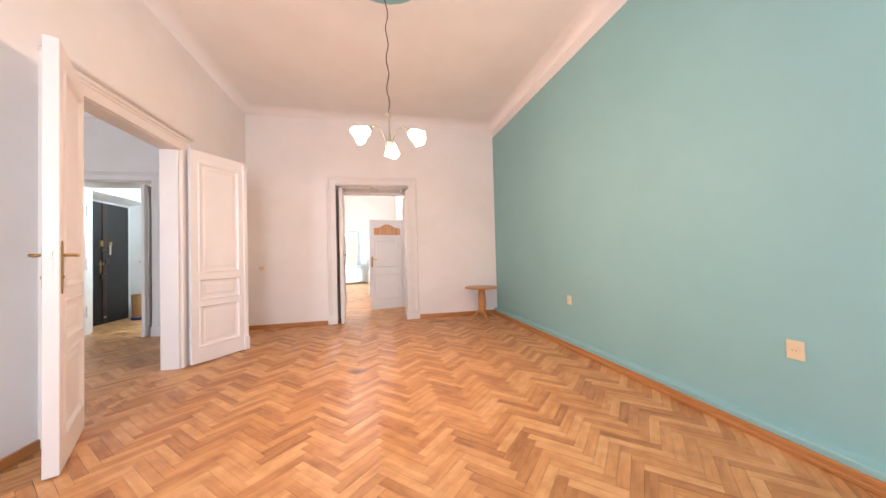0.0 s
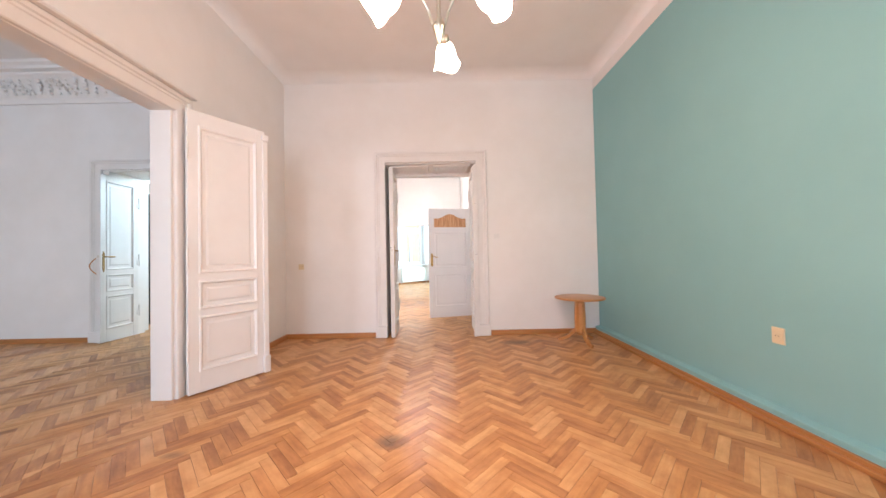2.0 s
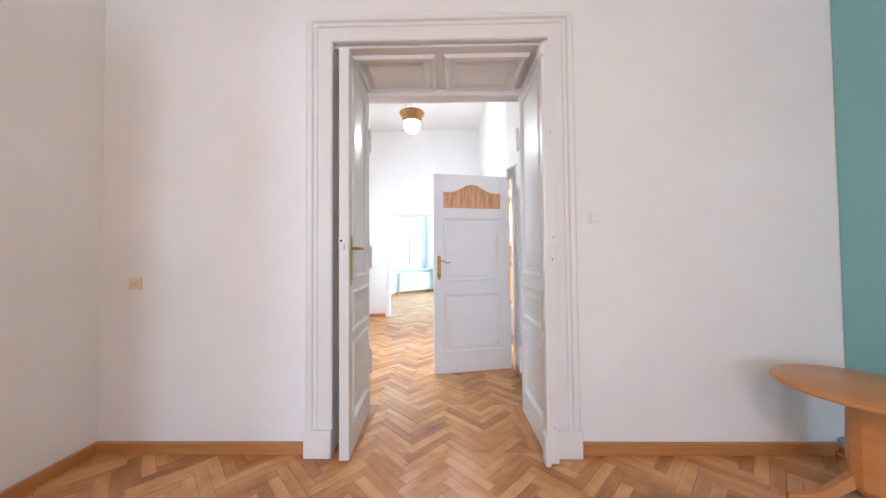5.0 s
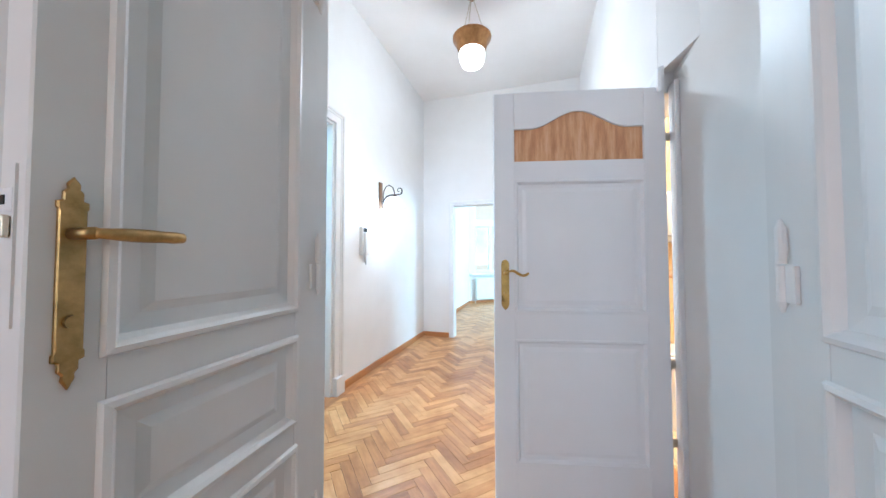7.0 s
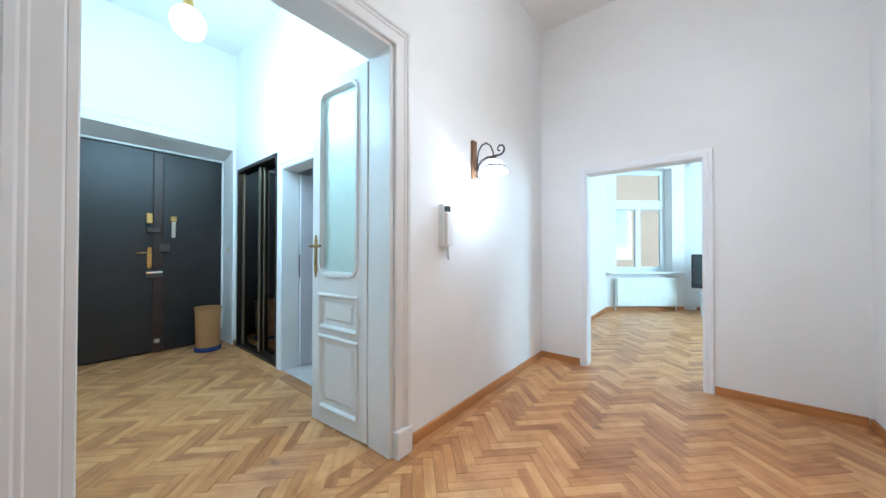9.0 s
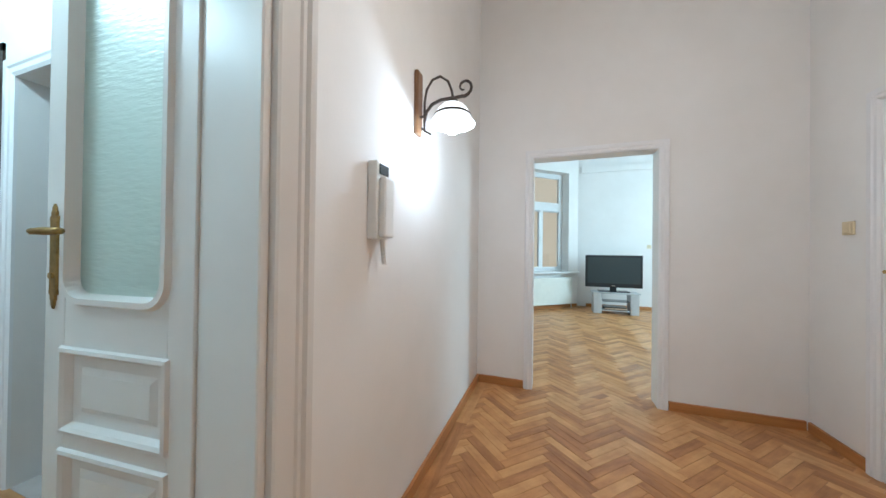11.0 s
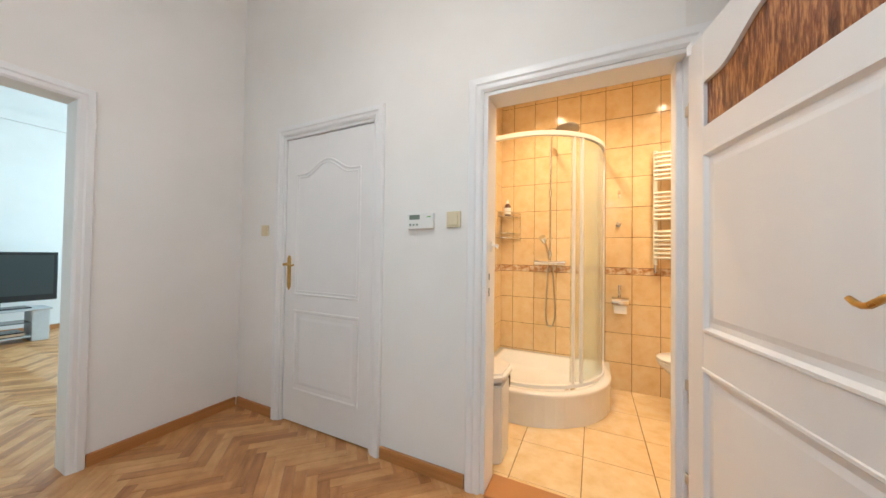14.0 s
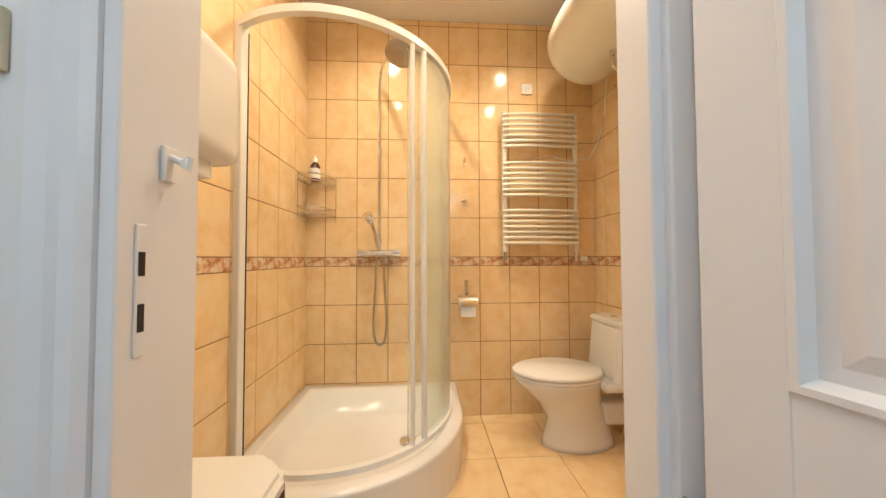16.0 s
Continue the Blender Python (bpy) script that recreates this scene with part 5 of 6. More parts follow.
# house across the courtyard, beyond the window
FAC = painted("yellow_render_facade", (0.66, 0.55, 0.40), (0.72, 0.61, 0.46), 0.8, 0.8, 20, 0.4, 0.004, 0.2)
hs = thing("courtyard_house", "yellow rendered house front across the courtyard", "house", WALL_M @ pose(0.8, 5.2, 0))
part("wall", bx(-9, 9, 0.0, 0.4, -6, 9), FAC, hs)
for xx, zz in ((-1.9, 1.35), (-1.9, 4.6), (2.6, 1.35), (2.6, 4.6)):
    wn_ = part("window", bx(xx - 0.5, xx + 0.5, -0.03, 0.0, zz, zz + 1.7), plain("window_reveal_shade", (0.25, 0.21, 0.15), 0.6), hs)
    part("pane", bx(xx - 0.42, xx + 0.42, -0.036, -0.031, zz + 0.08, zz + 1.62), plain("far_glass", (0.10, 0.11, 0.11), 0.1), wn_)
    part("sill", bx(xx - 0.56, xx + 0.56, -0.12, 0.0, zz - 0.08, zz), FAC, wn_)
structure("ground", bx(-60, 60, -60, 90, -6.2, -6.0), plain("courtyard_paving", (0.30, 0.29, 0.27), 0.9), "grey courtyard paving")

# ---- bathroom things ----
CERAMIC = plain("white_ceramic", (0.80, 0.79, 0.76), 0.10, var=0.02)
ACRYL = plain("white_acrylic", (0.80, 0.78, 0.74), 0.18, var=0.02)
CREAM = plain("cream_enamel", (0.76, 0.74, 0.66), 0.25, var=0.02)


def quad_plan(x0, y0, r, n=14):
    """Plan of a corner tray: straight sides joined by an arc; wall corner at (2.65, 8.43)."""
    cx, cy = x0 + r, y0 + r
    pts = [(2.652, 8.432), (x0, 8.432)]
    for i in range(n + 1):
        a = math.pi + math.pi / 2 * i / n
        pts.append((cx + r * math.cos(a), cy + r * math.sin(a)))
    return pts + [(2.652, y0)]


tr = thing("shower_tray", "white acrylic quadrant shower tray with a raised skirt", "shower tray")
outer = quad_plan(1.645, 7.415, 0.65)
bm = bmesh.new()
lo = [bm.verts.new((x, y, 0.0)) for x, y in outer]
hi = [bm.verts.new((x, y, 0.205)) for x, y in outer]
n = len(outer)
for i in range(n):
    bm.faces.new((lo[i], lo[(i + 1) % n], hi[(i + 1) % n], hi[i]))
bm.faces.new(lo[::-1])
part("skirt", bm, ACRYL, tr)
bm = bmesh.new()
ctr = Vector((2.18, 7.95))


def inset(f, z, fx=0.0):
    vs = []
    for x, y in outer:
        p = Vector((x, y))
        q = ctr + (p - ctr) * f
        vs.append(bm.verts.new((q.x, q.y, z)))
    return vs


rings = [inset(1.0, 0.203), inset(1.005, 0.225), inset(0.995, 0.235), inset(0.87, 0.235), inset(0.84, 0.225), inset(0.76, 0.12), inset(0.68, 0.095), inset(0.3, 0.085)]
for a, b2 in zip(rings, rings[1:]):
    for i in range(n):
        bm.faces.new((a[i], a[(i + 1) % n], b2[(i + 1) % n], b2[i]))
bm.faces.new(rings[-1])
part("basin", bm, ACRYL, tr, "hollowed glossy basin", True)
bm = bmesh.new()
lathe(bm, [(0.001, 0.112), (0.035, 0.110), (0.045, 0.105), (0.046, 0.09)], (2.22, 7.72, 0), 20)
part("drain", bm, CHROME, tr, "chrome drain cover", True)

en = thing("shower_enclosure", "curved shower enclosure with white profiles and striped glass, slid open", "shower cabin")
SG, nt, b = mat("striped_shower_glass")
b.inputs["Base Color"].default_value = (0.93, 0.97, 0.92, 1)
b.inputs["Transmission Weight"].default_value = 0.92
b.inputs["Roughness"].default_value = 0.06
b.inputs["IOR"].default_value = 1.2
wv = nt.nodes.new("ShaderNodeTexWave")
wv.bands_direction = 'Z'
wv.inputs["Scale"].default_value = 28
nt.links.new(coords(nt), wv.inputs["Vector"])
mr = nt.nodes.new("ShaderNodeMapRange")
mr.inputs[1].default_value, mr.inputs[2].default_value, mr.inputs[3].default_value, mr.inputs[4].default_value = 0.55, 0.7, 0.02, 0.22
nt.links.new(wv.outputs[1], mr.inputs[0])
nt.links.new(mr.outputs[0], b.inputs["Roughness"])
# bowed plan: an arc from the shower wall round to the straight end at the back wall
ARC_C, ARC_R = (2.36, 8.09), 0.61


def arc_at(deg):
    return ARC_C[0] + ARC_R * math.cos(radians(deg)), ARC_C[1] + ARC_R * math.sin(radians(deg))


path = [arc_at(146 + i * 3.8) for i in range(21)] + [arc_at(229 + i * 4.1) for i in range(11)] + [(2.652, 7.48)]


def sweep_rect(bm, pts, hw, z0, z1):
    """A bar of rectangular section along plan points."""
    P = [Vector((x, y, 0)) for x, y in pts]
    loops = []
    for i, p in enumerate(P):
        d = (P[min(i + 1, len(P) - 1)] - P[max(i - 1, 0)]).normalized()
        s = Vector((-d.y, d.x, 0)) * hw
        loops.append([bm.verts.new((q.x, q.y, z)) for q, z in ((p - s, z0), (p + s, z0), (p + s, z1), (p - s, z1))])
    for a, b2 in zip(loops, loops[1:]):
        for i in range(4):
            bm.faces.new((a[i], a[(i + 1) % 4], b2[(i + 1) % 4], b2[i]))
    bm.faces.new(loops[0])
    bm.faces.new(loops[-1])
    return bm


WPROF = plain("white_aluminium_profile", (0.80, 0.79, 0.76), 0.3, var=0.02)
part("top_rail", sweep_rect(bmesh.new(), path, 0.016, 2.102, 2.135), WPROF, en, "curved white top rail")
part("bottom_rail", sweep_rect(bmesh.new(), path, 0.014, 0.234, 0.258), WPROF, en)
part("wall_profile", bx(1.83, 1.878, 8.405, 8.437, 0.235, 2.135, bevel=0.004), WPROF, en)
part("seal", bx(1.879, 1.883, 8.404, 8.437, 0.25, 2.102), DARK, en)
part("wall_profile", bx(2.63, 2.656, 7.455, 7.505, 0.235, 2.135, bevel=0.004), WPROF, en)
for px, py, pr in ((*path[20], 0.011), (*path[21], 0.014)):
    bm = bmesh.new()
    cyl(bm, (px, py, 0.25), (px, py, 2.11), pr, seg=12)
    part("post", bm, WPROF, en, "white upright profile")
glass_pts = path[21:]
g1 = part("fixed_pane", sweep_rect(bmesh.new(), glass_pts, 0.003, 0.256, 2.102), SG, en, "fixed striped glass pane")
g1.visible_shadow = False
inner = [(x + 0.022, y + 0.022) for x, y in path[20:-1]]
g2 = part("sliding_pane", sweep_rect(bmesh.new(), inner, 0.003, 0.262, 2.098), SG, en, "striped glass pane slid open")
g2.visible_shadow = False

sm = thing("shower_set", "chrome shower column with rain head, hand shower and mixer", "shower")
bm = bmesh.new()
tube(bm, [(2.605, 7.935, 1.16), (2.605, 7.935, 2.22), (2.60, 7.93, 2.30), (2.57, 7.92, 2.36), (2.52, 7.90, 2.385), (2.44, 7.86, 2.37), (2.32, 7.80, 2.335)], 0.011, 10)
part("riser", bm, CHROME, sm, "", True)
for zz in (1.82, 1.22):
    bm = bmesh.new()
    cyl(bm, (2.60, 7.935, zz), (2.655, 7.935, zz), 0.012)
    cyl(bm, (2.605, 7.935, zz - 0.03), (2.605, 7.935, zz + 0.03), 0.017)
    part("bracket", bm, CHROME, sm)
hm = pose(2.30, 7.76, 2.315, 0, 15, 0)
part("rain_head", lathe(bmesh.new(), [(0.001, 0.03), (0.02, 0.028), (0.03, 0.012), (0.095, 0.006), (0.10, 0.0), (0.095, -0.008), (0.001, -0.009)], hm.translation, 28, hm.to_3x3().to_4x4()), plain("brushed_chrome", (0.42, 0.38, 0.33), 0.35, 1.0), sm, "round brushed metal rain head", True)
bm = bmesh.new()
cyl(bm, (2.60, 7.81, 1.135), (2.60, 8.06, 1.135), 0.022)
cyl(bm, (2.60, 7.79, 1.135), (2.60, 7.83, 1.135), 0.027)
cyl(bm, (2.60, 8.04, 1.135), (2.60, 8.08, 1.135), 0.027)
cyl(bm, (2.60, 7.86, 1.135), (2.656, 7.86, 1.135), 0.025)
cyl(bm, (2.60, 8.01, 1.135), (2.656, 8.01, 1.135), 0.025)
part("mixer", bm, CHROME, sm, "chrome thermostat mixer bar")
bm = bmesh.new()
tube(bm, [(2.575, 7.94, 1.17), (2.555, 7.955, 1.27), (2.535, 7.985, 1.36)], [0.011, 0.012, 0.014], 10)
cyl(bm, (2.545, 7.98, 1.345), (2.51, 8.0, 1.385), 0.03, 0.036, 16)
part("hand_shower", bm, CHROME, sm)
bm = bmesh.new()
pts = []
for i in range(25):
    f = i / 24
    a = math.pi * f
    pts.append((2.575, 7.925 + 0.075 * math.cos(a) * (0.3 + 0.7 * math.sin(a)), 1.12 - 0.60 * math.sin(a) ** 0.6 if 0 < i < 24 else 1.12))
tube(bm, pts, 0.007, 8)
part("hose", bm, plain("steel_hose", (0.50, 0.46, 0.40), 0.35, 1.0), sm, "steel shower hose")

cs = thing("corner_rack", "two-tier chrome wire corner rack in the shower", "shower rack", pose(2.645, 8.425, 0))
for zz in (1.385, 1.60):
    bm = bmesh.new()
    for dz in (0, 0.045):
        arc = [(-0.185 * math.cos(radians(i * 9)), -0.185 * math.sin(radians(i * 9)), zz + dz) for i in range(11)]
        tube(bm, [(-0.004, -0.004, zz + dz), *arc, (-0.004, -0.004, zz + dz)], 0.0048, 6)
    for i in range(1, 10):
        a = radians(i * 9)
        cyl(bm, (-0.004, -0.004, zz), (-0.185 * math.cos(a), -0.185 * math.sin(a), zz), 0.0028, seg=5)
    part("shelf", bm, CHROME, cs, "wire shelf")
for p in ((-0.19, -0.006), (-0.006, -0.19)):
    bm = bmesh.new()
    cyl(bm, (*p, 1.35), (*p, 1.64), 0.0035, seg=6)
    part("upright", bm, CHROME, cs)
bt = thing("soap_bottle", "brown pump bottle with pale label on the shower rack", "bottle", pose(2.565, 8.35, 1.605))
part("body", lathe(bmesh.new(), [(0.001, 0.0), (0.03, 0.002), (0.032, 0.01), (0.032, 0.10), (0.02, 0.125), (0.012, 0.13), (0.001, 0.13)], seg=18), plain("brown_bottle", (0.08, 0.03, 0.015), 0.2), bt, "", True)
part("label", lathe(bmesh.new(), [(0.0326, 0.02), (0.0328, 0.022), (0.0328, 0.085), (0.0326, 0.087)], seg=18), WHITE_PL, bt, "pale label", True)
part("cap", lathe(bmesh.new(), [(0.013, 0.13), (0.014, 0.155), (0.006, 0.16), (0.005, 0.175), (0.001, 0.176)], seg=12), WHITE_PL, bt, "white cap", True)
hk = thing("towel_hook", "small chrome wall hook on the tiles", "hook", pose(2.656, 7.345, 1.50, 0, 0, 90))
bm = bmesh.new()
cyl(bm, (0, 0, 0), (0, 0.012, 0), 0.022)
part("rose", bm, CHROME, hk)
bm = bmesh.new()
cyl(bm, (0, 0.01, 0), (0, 0.045, 0.004), 0.009)
cyl(bm, (-0.02, 0.045, 0.01), (0.02, 0.045, 0.002), 0.008)
part("peg", bm, CHROME, hk)
tp = thing("toilet_roll_holder", "chrome toilet roll holder with lid and paper roll", "roll holder", pose(2.656, 7.335, 0.84, 0, 0, 90))
part("mount", bx(-0.012, 0.012, 0, 0.02, 0.0, 0.11, bevel=0.005, seg=2), CHROME, tp)
bm = bmesh.new()
for i in range(7):
    a0, a1 = radians(-10 + 18 * i), radians(-10 + 18 * (i + 1))
    c0, c1 = (0.06 + 0.06 * math.cos(a0), -0.05 + 0.06 * math.sin(a0)), (0.06 + 0.06 * math.cos(a1), -0.05 + 0.06 * math.sin(a1))
    vs = [bm.verts.new(c) for c in ((-0.065, c0[0], c0[1]), (0.065, c0[0], c0[1]), (0.065, c1[0], c1[1]), (-0.065, c1[0], c1[1]))]
    bm.faces.new(vs)
part("lid", bm, CHROME, tp, "curved chrome lid", True)
bm = bmesh.new()
cyl(bm, (-0.05, 0.06, -0.055), (0.05, 0.06, -0.055), 0.048, seg=20)
box(bm, -0.05, 0.05, 0.105, 0.108, -0.135, -0.055)
PAPER = plain("tissue_paper", (0.80, 0.78, 0.74), 0.9)
part("paper_roll", bm, PAPER, tp, "white paper roll")
plate("wall_socket", "white socket high on the bathroom tiles", "socket", pose(2.656, 6.886, 2.318, 0, 0, 90), 0.075, 0.075, WHITE_PL, 1, True)

tw = thing("towel_radiator", "white ladder towel radiator on the tiled wall", "towel radiator")
for y in (7.07, 6.565):
    bm = bmesh.new()
    cyl(bm, (2.595, y, 1.14), (2.595, y, 2.12), 0.017, seg=12)
    up = part("upright", bm, CREAM, tw)
    bm = bmesh.new()
    cyl(bm, (2.595, y, 1.07), (2.595, y, 1.14), 0.014)
    cyl(bm, (2.595, y, 1.09), (2.655, y, 1.09), 0.012)
    part("valve", bm, CHROME, up, "chrome valve")
for z0, cnt in ((1.20, 7), (1.53, 7), (1.87, 7)):
    for i in range(cnt):
        z = z0 + i * 0.037
        bm = bmesh.new()
        tube(bm, [(2.585, 7.08, z), (2.565, 7.05, z), (2.556, 6.95, z), (2.552, 6.82, z), (2.556, 6.69, z), (2.565, 6.585, z), (2.585, 6.555, z)], 0.011, 8)
        part("rung", bm, CREAM, tw)
for y in (7.07, 6.565):
    bm = bmesh.new()
    cyl(bm, (2.595, y, 2.0), (2.656, y, 2.0), 0.009)
    part("wall_bracket", bm, CREAM, tw)
bm = bmesh.new()
cyl(bm, (2.595, 6.53, 1.09), (2.595, 6.49, 1.09), 0.02)
part("knob", bm, CREAM, tw)

bo = thing("water_heater", "large cream horizontal water heater under the ceiling", "water heater", pose(1.84, 6.63, 2.41, 0, 90, 0))
part("tank", lathe(bmesh.new(), [(0.001, -0.46), (0.12, -0.45), (0.19, -0.42), (0.238, -0.37), (0.242, -0.33), (0.242, 0.42), (0.236, 0.48), (0.19, 0.54), (0.12, 0.575), (0.001, 0.585)], seg=40), CREAM, bo, "cream enamelled tank", True)
for dx in (0.05, 0.16):
    bm = bmesh.new()
    cyl(bm, (0.21, 0.02, dx), (0.27, 0.02, dx), 0.018)
    tube(bm, [(0.25, 0.02, dx), (0.32, 0.02, dx), (0.36, -0.03, dx), (0.40, -0.10, dx), (0.42, -0.22, dx)], 0.009, 8)
    part("pipe", bm, CHROME, bo, "chrome water pipe")
part("bracket", bx(-0.1, 0.1, -0.235, -0.20, -0.2, -0.15), NICKEL, bo)
cb = thing("power_cable", "thin white cable hanging from the water heater", "cable")
bm = bmesh.new()
tube(bm, [(2.40, 6.44, 2.26), (2.52, 6.39, 2.05), (2.58, 6.405, 1.9), (2.60, 6.46, 1.80), (2.62, 6.60, 1.79), (2.64, 6.75, 1.83), (2.645, 6.85, 1.80)], 0.004, 6)
part("wire", bm, WHITE_PL, cb)

to = thing("toilet", "white ceramic close-coupled toilet with closed lid", "toilet", pose(2.30, 6.40, 0))


def egg(f, w, l0, l1, n=28):
    pts = []
    for i in range(n):
        a = 2 * math.pi * i / n
        y = math.cos(a)
        yy = l1 * y if y > 0 else l0 * y
        pts.append((w * math.sin(a) * f, yy * f))
    return pts


bm = bmesh.new()
secs = [(0.0, 0.115, 0.24, 0.20, 0.34), (0.03, 0.11, 0.23, 0.19, 0.34), (0.16, 0.10, 0.19, 0.16, 0.34), (0.26, 0.12, 0.18, 0.19, 0.37), (0.34, 0.165, 0.21, 0.25, 0.40), (0.385, 0.182, 0.24, 0.275, 0.42), (0.40, 0.184, 0.24, 0.28, 0.42)]
loops = []
for z, w, l0, l1, cy in secs:
    loops.append([bm.verts.new((x, y + cy, z)) for x, y in egg(1, w, l0, l1)])
for a, b2 in zip(loops, loops[1:]):
    for i in range(28):
        bm.faces.new((a[i], a[(i + 1) % 28], b2[(i + 1) % 28], b2[i]))
bm.faces.new(loops[0][::-1])
bm.faces.new(loops[-1])
part("bowl", bm, CERAMIC, to, "", True)
part("trapway", bx(-0.06, 0.06, 0.02, 0.2, 0.12, 0.26, bevel=0.03, seg=3), CERAMIC, to)
part("shelf", bx(-0.17, 0.17, 0.0, 0.24, 0.355, 0.40, bevel=0.015, seg=2), CERAMIC, to)
for nm, z0, z1, gr in (("seat", 0.402, 0.420, 1.0), ("lid", 0.423, 0.448, 1.01)):
    bm = bmesh.new()
    loops = []
    for z, g in ((z0, 0.97), (z0 + 0.004, 1.0), (z1 - 0.006, 1.0), (z1, 0.95)):
        loops.append([bm.verts.new((x, y + 0.42, z)) for x, y in egg(g * gr, 0.187, 0.24, 0.285)])
    for a, b2 in zip(loops, loops[1:]):
        for i in range(28):
            bm.faces.new((a[i], a[(i + 1) % 28], b2[(i + 1) % 28], b2[i]))
    bm.faces.new(loops[0][::-1])
    bm.faces.new(loops[-1])
    part(nm, bm, CERAMIC, to, "", True)
bm = bmesh.new()
prism(bm, [(-0.185, 0.0), (0.185, 0.0), (0.175, 0.15), (0.14, 0.175), (-0.14, 0.175), (-0.175, 0.15)], 0.39, 0.705)
for v in bm.verts:
    if v.co.z > 0.6:
        v.co.x, v.co.y = v.co.x * 0.90, v.co.y * 0.86
bmesh.ops.bevel(bm, geom=list(bm.edges), offset=0.008, segments=2, affect='EDGES')
ci = part("cistern", bm, CERAMIC, to)
bm = bmesh.new()
prism(bm, [(-0.174, -0.002), (0.174, -0.002), (0.166, 0.137), (0.130, 0.160), (-0.130, 0.160), (-0.166, 0.137)], 0.705, 0.738)
bmesh.ops.bevel(bm, geom=list(bm.edges), offset=0.01, segments=2, affect='EDGES')
part("cistern_lid", bm, CERAMIC, ci)
bm = bmesh.new()
cyl(bm, (0, 0.08, 0.736), (0, 0.08, 0.747), 0.025, seg=20)
part("flush_button", bm, CHROME, ci, "chrome flush button")

lb = thing("laundry_bin", "white plastic laundry bin with angular lid and brown bag", "laundry bin", pose(1.26, 8.19, 0))
octo = [(-0.17, -0.10), (-0.10, -0.19), (0.10, -0.19), (0.19, -0.10), (0.19, 0.20), (-0.17, 0.20)]
bm = bmesh.new()
prism(bm, [(x * 0.86, y * 0.9) for x, y in octo], 0.0, 0.45)
bmesh.ops.bevel(bm, geom=list(bm.edges), offset=0.01, segments=2, affect='EDGES')
part("body", bm, ACRYL, lb)
bm = bmesh.new()
prism(bm, octo, 0.47, 0.525)
bmesh.ops.bevel(bm, geom=list(bm.edges), offset=0.018, segments=3, affect='EDGES')
part("lid", bm, ACRYL, lb, "thick rounded white lid")
part("bag", bx(0.08, 0.16, -0.165, -0.10, 0.36, 0.472, bevel=0.02, seg=2), plain("brown_bag_cloth", (0.07, 0.045, 0.03), 0.8), lb, "brown cloth hanging under the lid")
wh = thing("wall_heater", "white rounded bathroom wall heater above the bin", "heater", pose(1.26, 8.436, 1.52, 0, 0, 180))
bm = bx(-0.235, 0.19, 0.0, 0.235, -0.14, 0.20, bevel=0.055, seg=4)
part("housing", bm, ACRYL, wh, "", True)
part("outlet", bx(-0.16, 0.14, 0.02, 0.19, -0.19, -0.138, bevel=0.012, seg=2), ACRYL, wh)
vg = thing("hook_strip", "small white plastic hook on the bathroom door frame", "hook", pose(0.994, 8.036, 1.25))
part("base", bx(-0.014, 0.014, -0.006, 0.001, -0.028, 0.028, bevel=0.003, seg=2), WHITE_PL, vg)
bm = bmesh.new()
tube(bm, [(0, -0.005, 0.012), (0, -0.022, 0.004), (0, -0.032, -0.008), (0, -0.034, 0.012)], 0.006, 8)
part("peg", bm, WHITE_PL, vg)

SPOT = glowing("lit_spot_bulb", (1.0, 0.86, 0.62), 30.0)
for i, (x, y) in enumerate(((2.12, 7.90), (2.00, 6.91), (1.38, 6.88), (1.42, 7.90))):
    sp = thing("ceiling_spot", "round recessed ceiling spotlight, switched on", "spotlight", pose(x, y, ZB), "bathroom ceiling spots")
    part("ring", lathe(bmesh.new(), [(0.030, -0.002), (0.034, -0.006), (0.043, -0.005), (0.046, 0.0)], seg=24), CHROME, sp, "", True)
    part("bulb", lathe(bmesh.new(), [(0.001, -0.003), (0.030, -0.002)], seg=20), SPOT, sp, "glowing bulb")
    beam = lamp("spot_light", 'SPOT', pose(x, y, ZB - 0.02), 90, (1.0, 0.73, 0.46), 0.03)
    beam.data.spot_size, beam.data.spot_blend = radians(146), 0.85

# ---- bathroom tiles ----
TILE, nt, b = mat("apricot_glazed_tile")
oi = nt.nodes.new("ShaderNodeObjectInfo")
v = coords(nt)
off = nt.nodes.new("ShaderNodeVectorMath")
off.operation = 'ADD'
cmb = nt.nodes.new("ShaderNodeCombineXYZ")
ml = nt.nodes.new("ShaderNodeMath")
ml.operation = 'MULTIPLY'
ml.inputs[1].default_value = 40
nt.links.new(oi.outputs["Random"], ml.inputs[0])
nt.links.new(ml.outputs[0], cmb.inputs[0])
nt.links.new(v, off.inputs[0])
nt.links.new(cmb.outputs[0], off.inputs[1])
n1 = noise_tex(nt, off.outputs[0], 9, 5, 0.6)
nt.links.new(ramp(nt, n1, [(0.28, (0.73, 0.50, 0.245)), (0.5, (0.795, 0.59, 0.325)), (0.75, (0.83, 0.665, 0.415))]), b.inputs["Base Color"])
b.inputs["Roughness"].default_value = 0.12
bump(nt, b, noise_tex(nt, v, 25, 2), 0.05, 0.002)
GROUT = plain("brown_grout", (0.24, 0.115, 0.05), 0.8)
BAND, nt, b = mat("patterned_border_tile")
v = coords(nt, (1, 1, 1))
n1 = noise_tex(nt, v, 26, 4, 0.7)
nt.links.new(ramp(nt, n1, [(0.36, (0.36, 0.16, 0.07)), (0.5, (0.62, 0.38, 0.20)), (0.62, (0.74, 0.62, 0.46))]), b.inputs["Base Color"])
b.inputs["Roughness"].default_value = 0.18


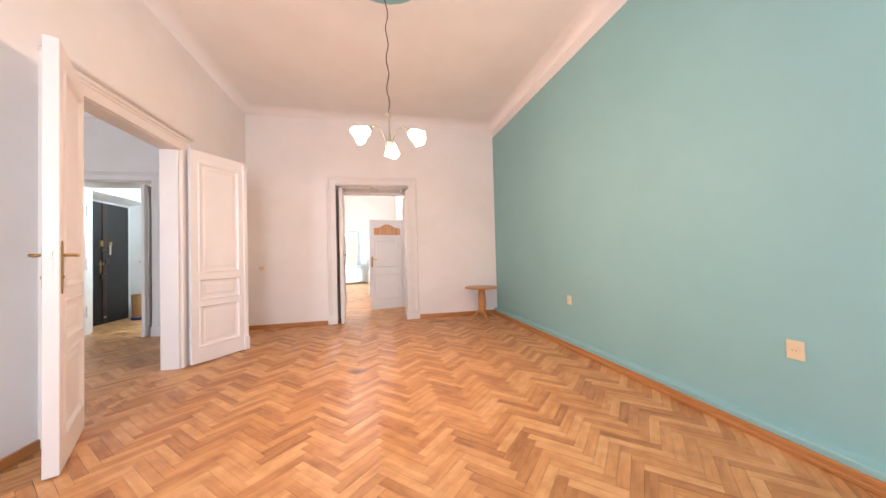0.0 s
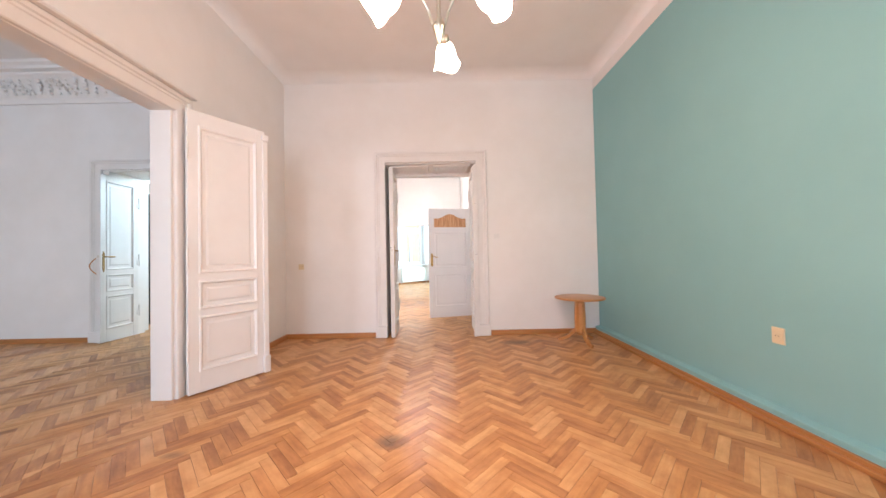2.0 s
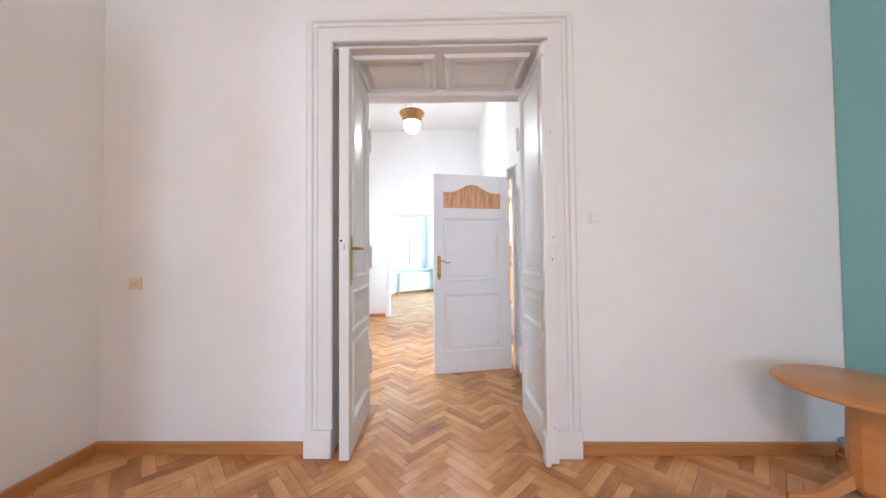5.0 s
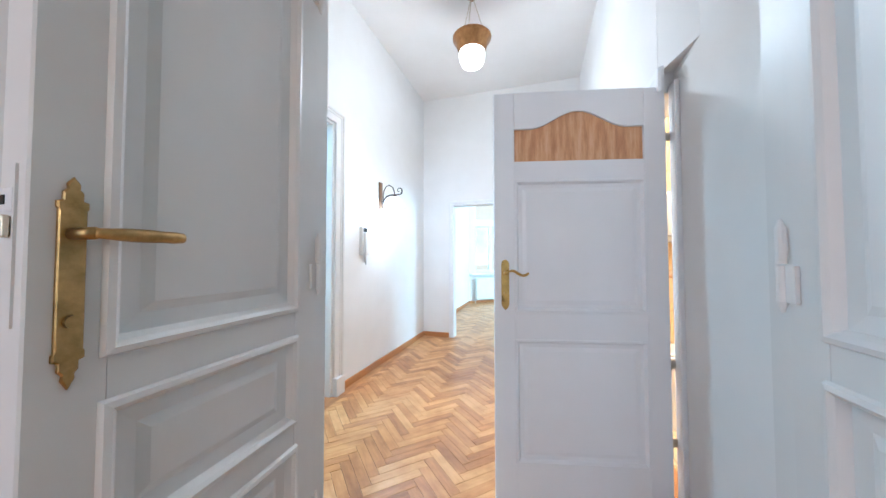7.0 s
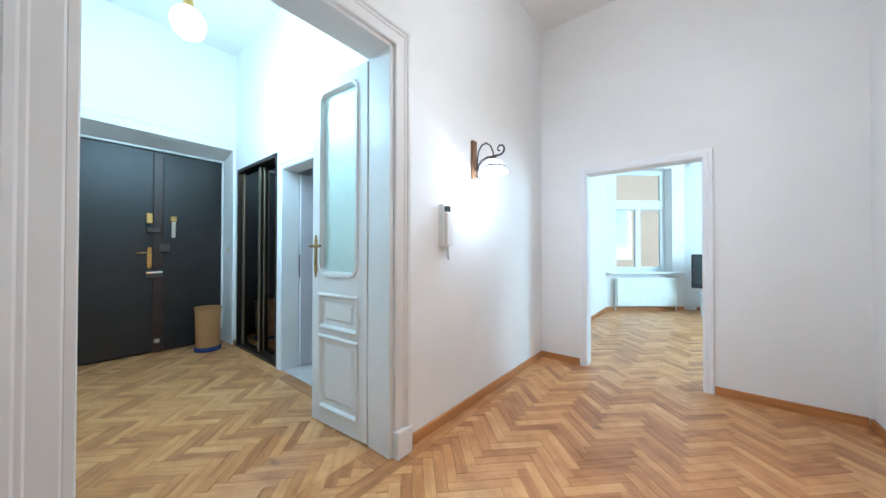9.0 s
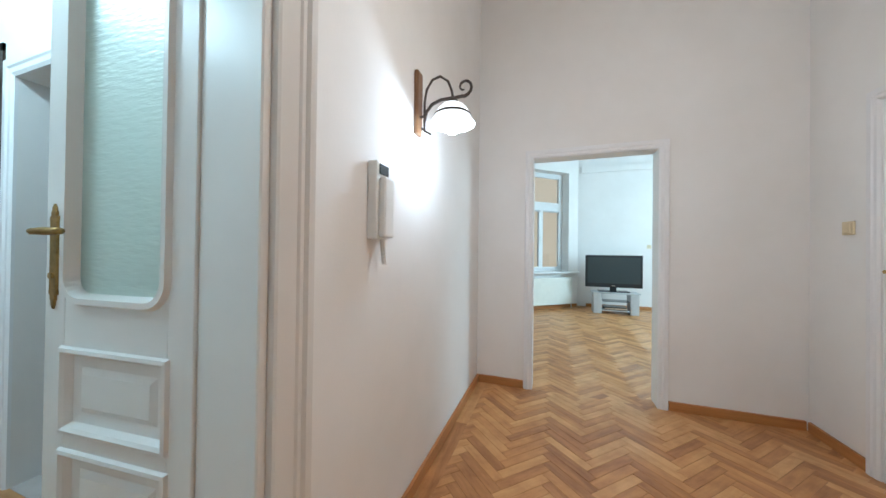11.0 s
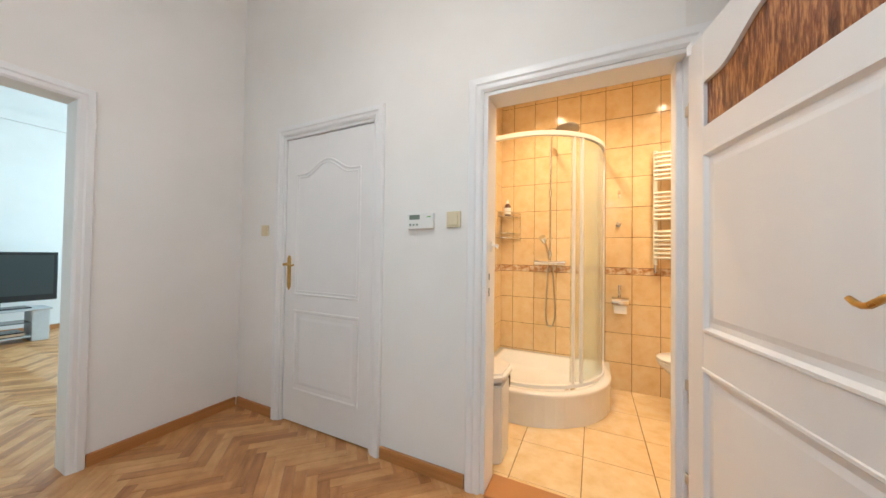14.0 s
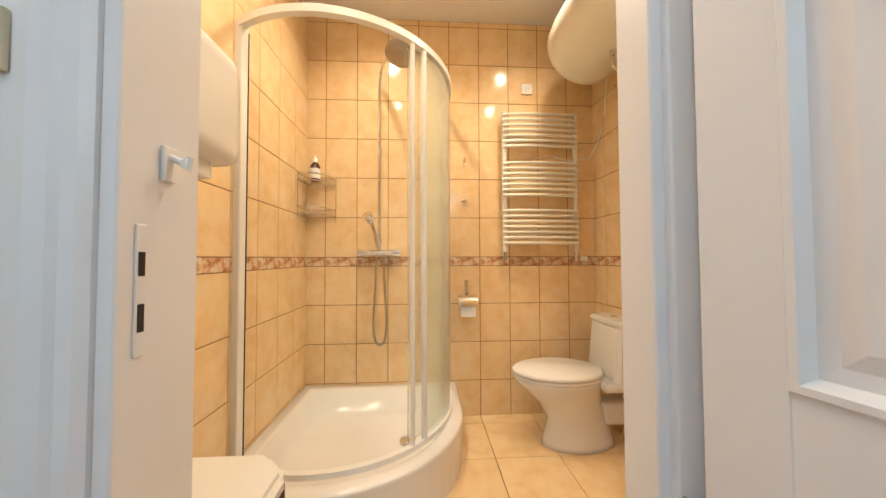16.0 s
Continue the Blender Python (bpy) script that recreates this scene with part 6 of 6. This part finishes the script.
def tile_mesh(w, h, material, t=0.006, c=0.0014, name="tile"):
    """Flat tile with chamfered edges; local y is outwards, x and z its sides."""
    bm = bmesh.new()
    r0 = [bm.verts.new((x, 0, z)) for x, z in ((-w / 2, -h / 2), (w / 2, -h / 2), (w / 2, h / 2), (-w / 2, h / 2))]
    r1 = [bm.verts.new((x, t - c, z)) for x, z in ((-w / 2, -h / 2), (w / 2, -h / 2), (w / 2, h / 2), (-w / 2, h / 2))]
    r2 = [bm.verts.new((x, t, z)) for x, z in ((-w / 2 + c, -h / 2 + c), (w / 2 - c, -h / 2 + c), (w / 2 - c, h / 2 - c), (-w / 2 + c, h / 2 - c))]
    for a, b2 in ((r0, r1), (r1, r2)):
        for i in range(4):
            bm.faces.new((a[i], a[(i + 1) % 4], b2[(i + 1) % 4], b2[i]))
    bm.faces.new(r2)
    bmesh.ops.recalc_face_normals(bm, faces=bm.faces)
    me = bpy.data.meshes.new(name)
    bm.to_mesh(me)
    bm.free()
    me.materials.append(material)
    return me


CACHE = {}


def tiled(name, m, u0, u1, first, pitch, label):
    """Tiles a wall; local y out, local x from u0 to u1, with a joint at first."""
    g = structure(name, bx(u0, u1, 0.0, 0.0035, 0.0, ZB), GROUT, label)
    g.matrix_world = m
    rows = [-0.02 + 0.266 * i for i in range(5)] + [1.106 + 0.2755 * i for i in range(7)]
    spans = [(rows[i], rows[i + 1]) for i in range(4)] + [(1.044, 1.106)] + [(rows[i], rows[i + 1]) for i in range(5, 11)] + [(rows[11], ZB)]
    k = math.floor((u0 - first) / pitch)
    x = first + k * pitch
    while x < u1 - 0.004:
        a, b2 = max(x, u0), min(x + pitch, u1)
        if b2 - a > 0.015:
            for z0, z1 in spans:
                z0, z1 = max(z0, 0.0), min(z1, ZB)
                if z1 - z0 < 0.012:
                    continue
                band = abs(z0 - 1.044) < 0.001
                key = (round(b2 - a, 4), round(z1 - z0, 4), band)
                if key not in CACHE:
                    CACHE[key] = tile_mesh(b2 - a - 0.0042, z1 - z0 - 0.0042, BAND if band else TILE)
                ob = new("border_tile" if band else "tile", CACHE[key])
                ob.parent = g
                ob.matrix_basis = pose((a + b2) / 2, 0.0, (z0 + z1) / 2, random.uniform(-0.15, 0.15), 0, random.uniform(-0.15, 0.15))
        x += pitch
    return g


tiled("tiles_bath_back", pose(2.66, 7.22, 0, 0, 0, 90), 6.38 - 7.22, 8.44 - 7.22, 0.017, 0.2145, "apricot glazed wall tiles with patterned border")
tiled("tiles_bath_shower", pose(2.655, 8.44, 0, 0, 0, 180), 0.0, 1.595, 0.20, 0.2125, "apricot glazed wall tiles with patterned border")
tiled("tiles_bath_toilet", pose(2.655, 6.391, 0), -1.595, 0.0, -0.14, 0.2145, "apricot glazed wall tiles with patterned border")
tiled("tiles_bath_front", pose(1.06, 7.22, 0, 0, 0, -90), 0.02, 0.83, 0.1, 0.2145, "apricot glazed wall tiles")
ft = structure("floor_bathroom", bx(1.06, 2.66, 6.38, 8.44, -0.012, -0.003), GROUT, "apricot stoneware bathroom floor")
for i in range(6):
    for j in range(8):
        x, y = 2.548 - 0.36 * i + 0.18, 6.52 + 0.36 * j - 0.18
        xa, xb, ya, yb = max(1.06, x - 0.178), min(2.656, x + 0.178), max(6.382, y - 0.178), min(8.436, y + 0.178)
        if xb - xa < 0.02 or yb - ya < 0.02:
            continue
        key = (round(xb - xa, 3), round(yb - ya, 3), "f")
        if key not in CACHE:
            CACHE[key] = tile_mesh(xb - xa, yb - ya, TILE)
        ob = new("tile", CACHE[key])
        ob.parent = ft
        ob.matrix_basis = pose((xa + xb) / 2, (ya + yb) / 2, -0.004, 90, 0, 0)
for (u, zz) in ((7.34, 1.78),):
    deco = thing("deco_inlay", "small brown figured inlay in the wall tile", "tile inlay", pose(2.654, u, zz, 0, 0, 90))
    part("inlay", bx(-0.012, 0.012, -0.002, 0.002, -0.035, 0.035, bevel=0.0015), BAND, deco)

# ---- floors laid last ----
lay_floor("floor_living", (-1.90, 2.64, -1.9, 5.78), (-0.7, 1.5, 2.2, 5.2), (0.51, 0.0))
dw = lay_floor("floor_doorway", (-0.29, 0.77, 5.78, 6.39), (-0.4, 0.9, 5.78, 6.39), (0.51, 0.0))
border(dw, -0.44, -0.29, 5.78, 6.39)
border(dw, 0.77, 0.90, 5.78, 6.39)
lay_floor("floor_side_doorway", (-2.07, -1.90, 2.56, 3.90), (0, 0, 0, 0))
lay_floor("floor_side_room", (-7.4, -2.07, -1.0, 5.84), (0, 0, 0, 0))
lay_floor("floor_lobby_doorway", (-4.61, -3.30, 5.84, 6.39), (0, 0, 0, 0))
hf = lay_floor("floor_hall", (-1.30, 0.985, 6.39, 10.08), (-1.4, 0.92, 6.6, 10.0))
border(hf, -1.40, -1.30, 6.39, 10.08)
gd = lay_floor("floor_glazed_doorway", (-1.56, -1.40, 6.58, 7.67), (0, 0, 0, 0))
border(gd, -1.56, -1.40, 7.67, 7.80)
lay_floor("floor_entrance", (-5.05, -4.65, 6.58, 7.97), (0, 0, 0, 0))
lf = lay_floor("floor_lobby", (-4.65, -1.56, 6.39, 7.88), (-3.0, -1.56, 6.5, 8.0))
border(lf, -4.65, -1.56, 7.88, 8.0)
lay_floor("floor_tv_doorway", (-0.905, 0.03, 10.08, 10.22), (0, 0, 0, 0))
lay_floor("floor_tv_room", (-1.45, 3.0, 10.22, 14.92), (-1.0, 0.6, 10.3, 12.0))
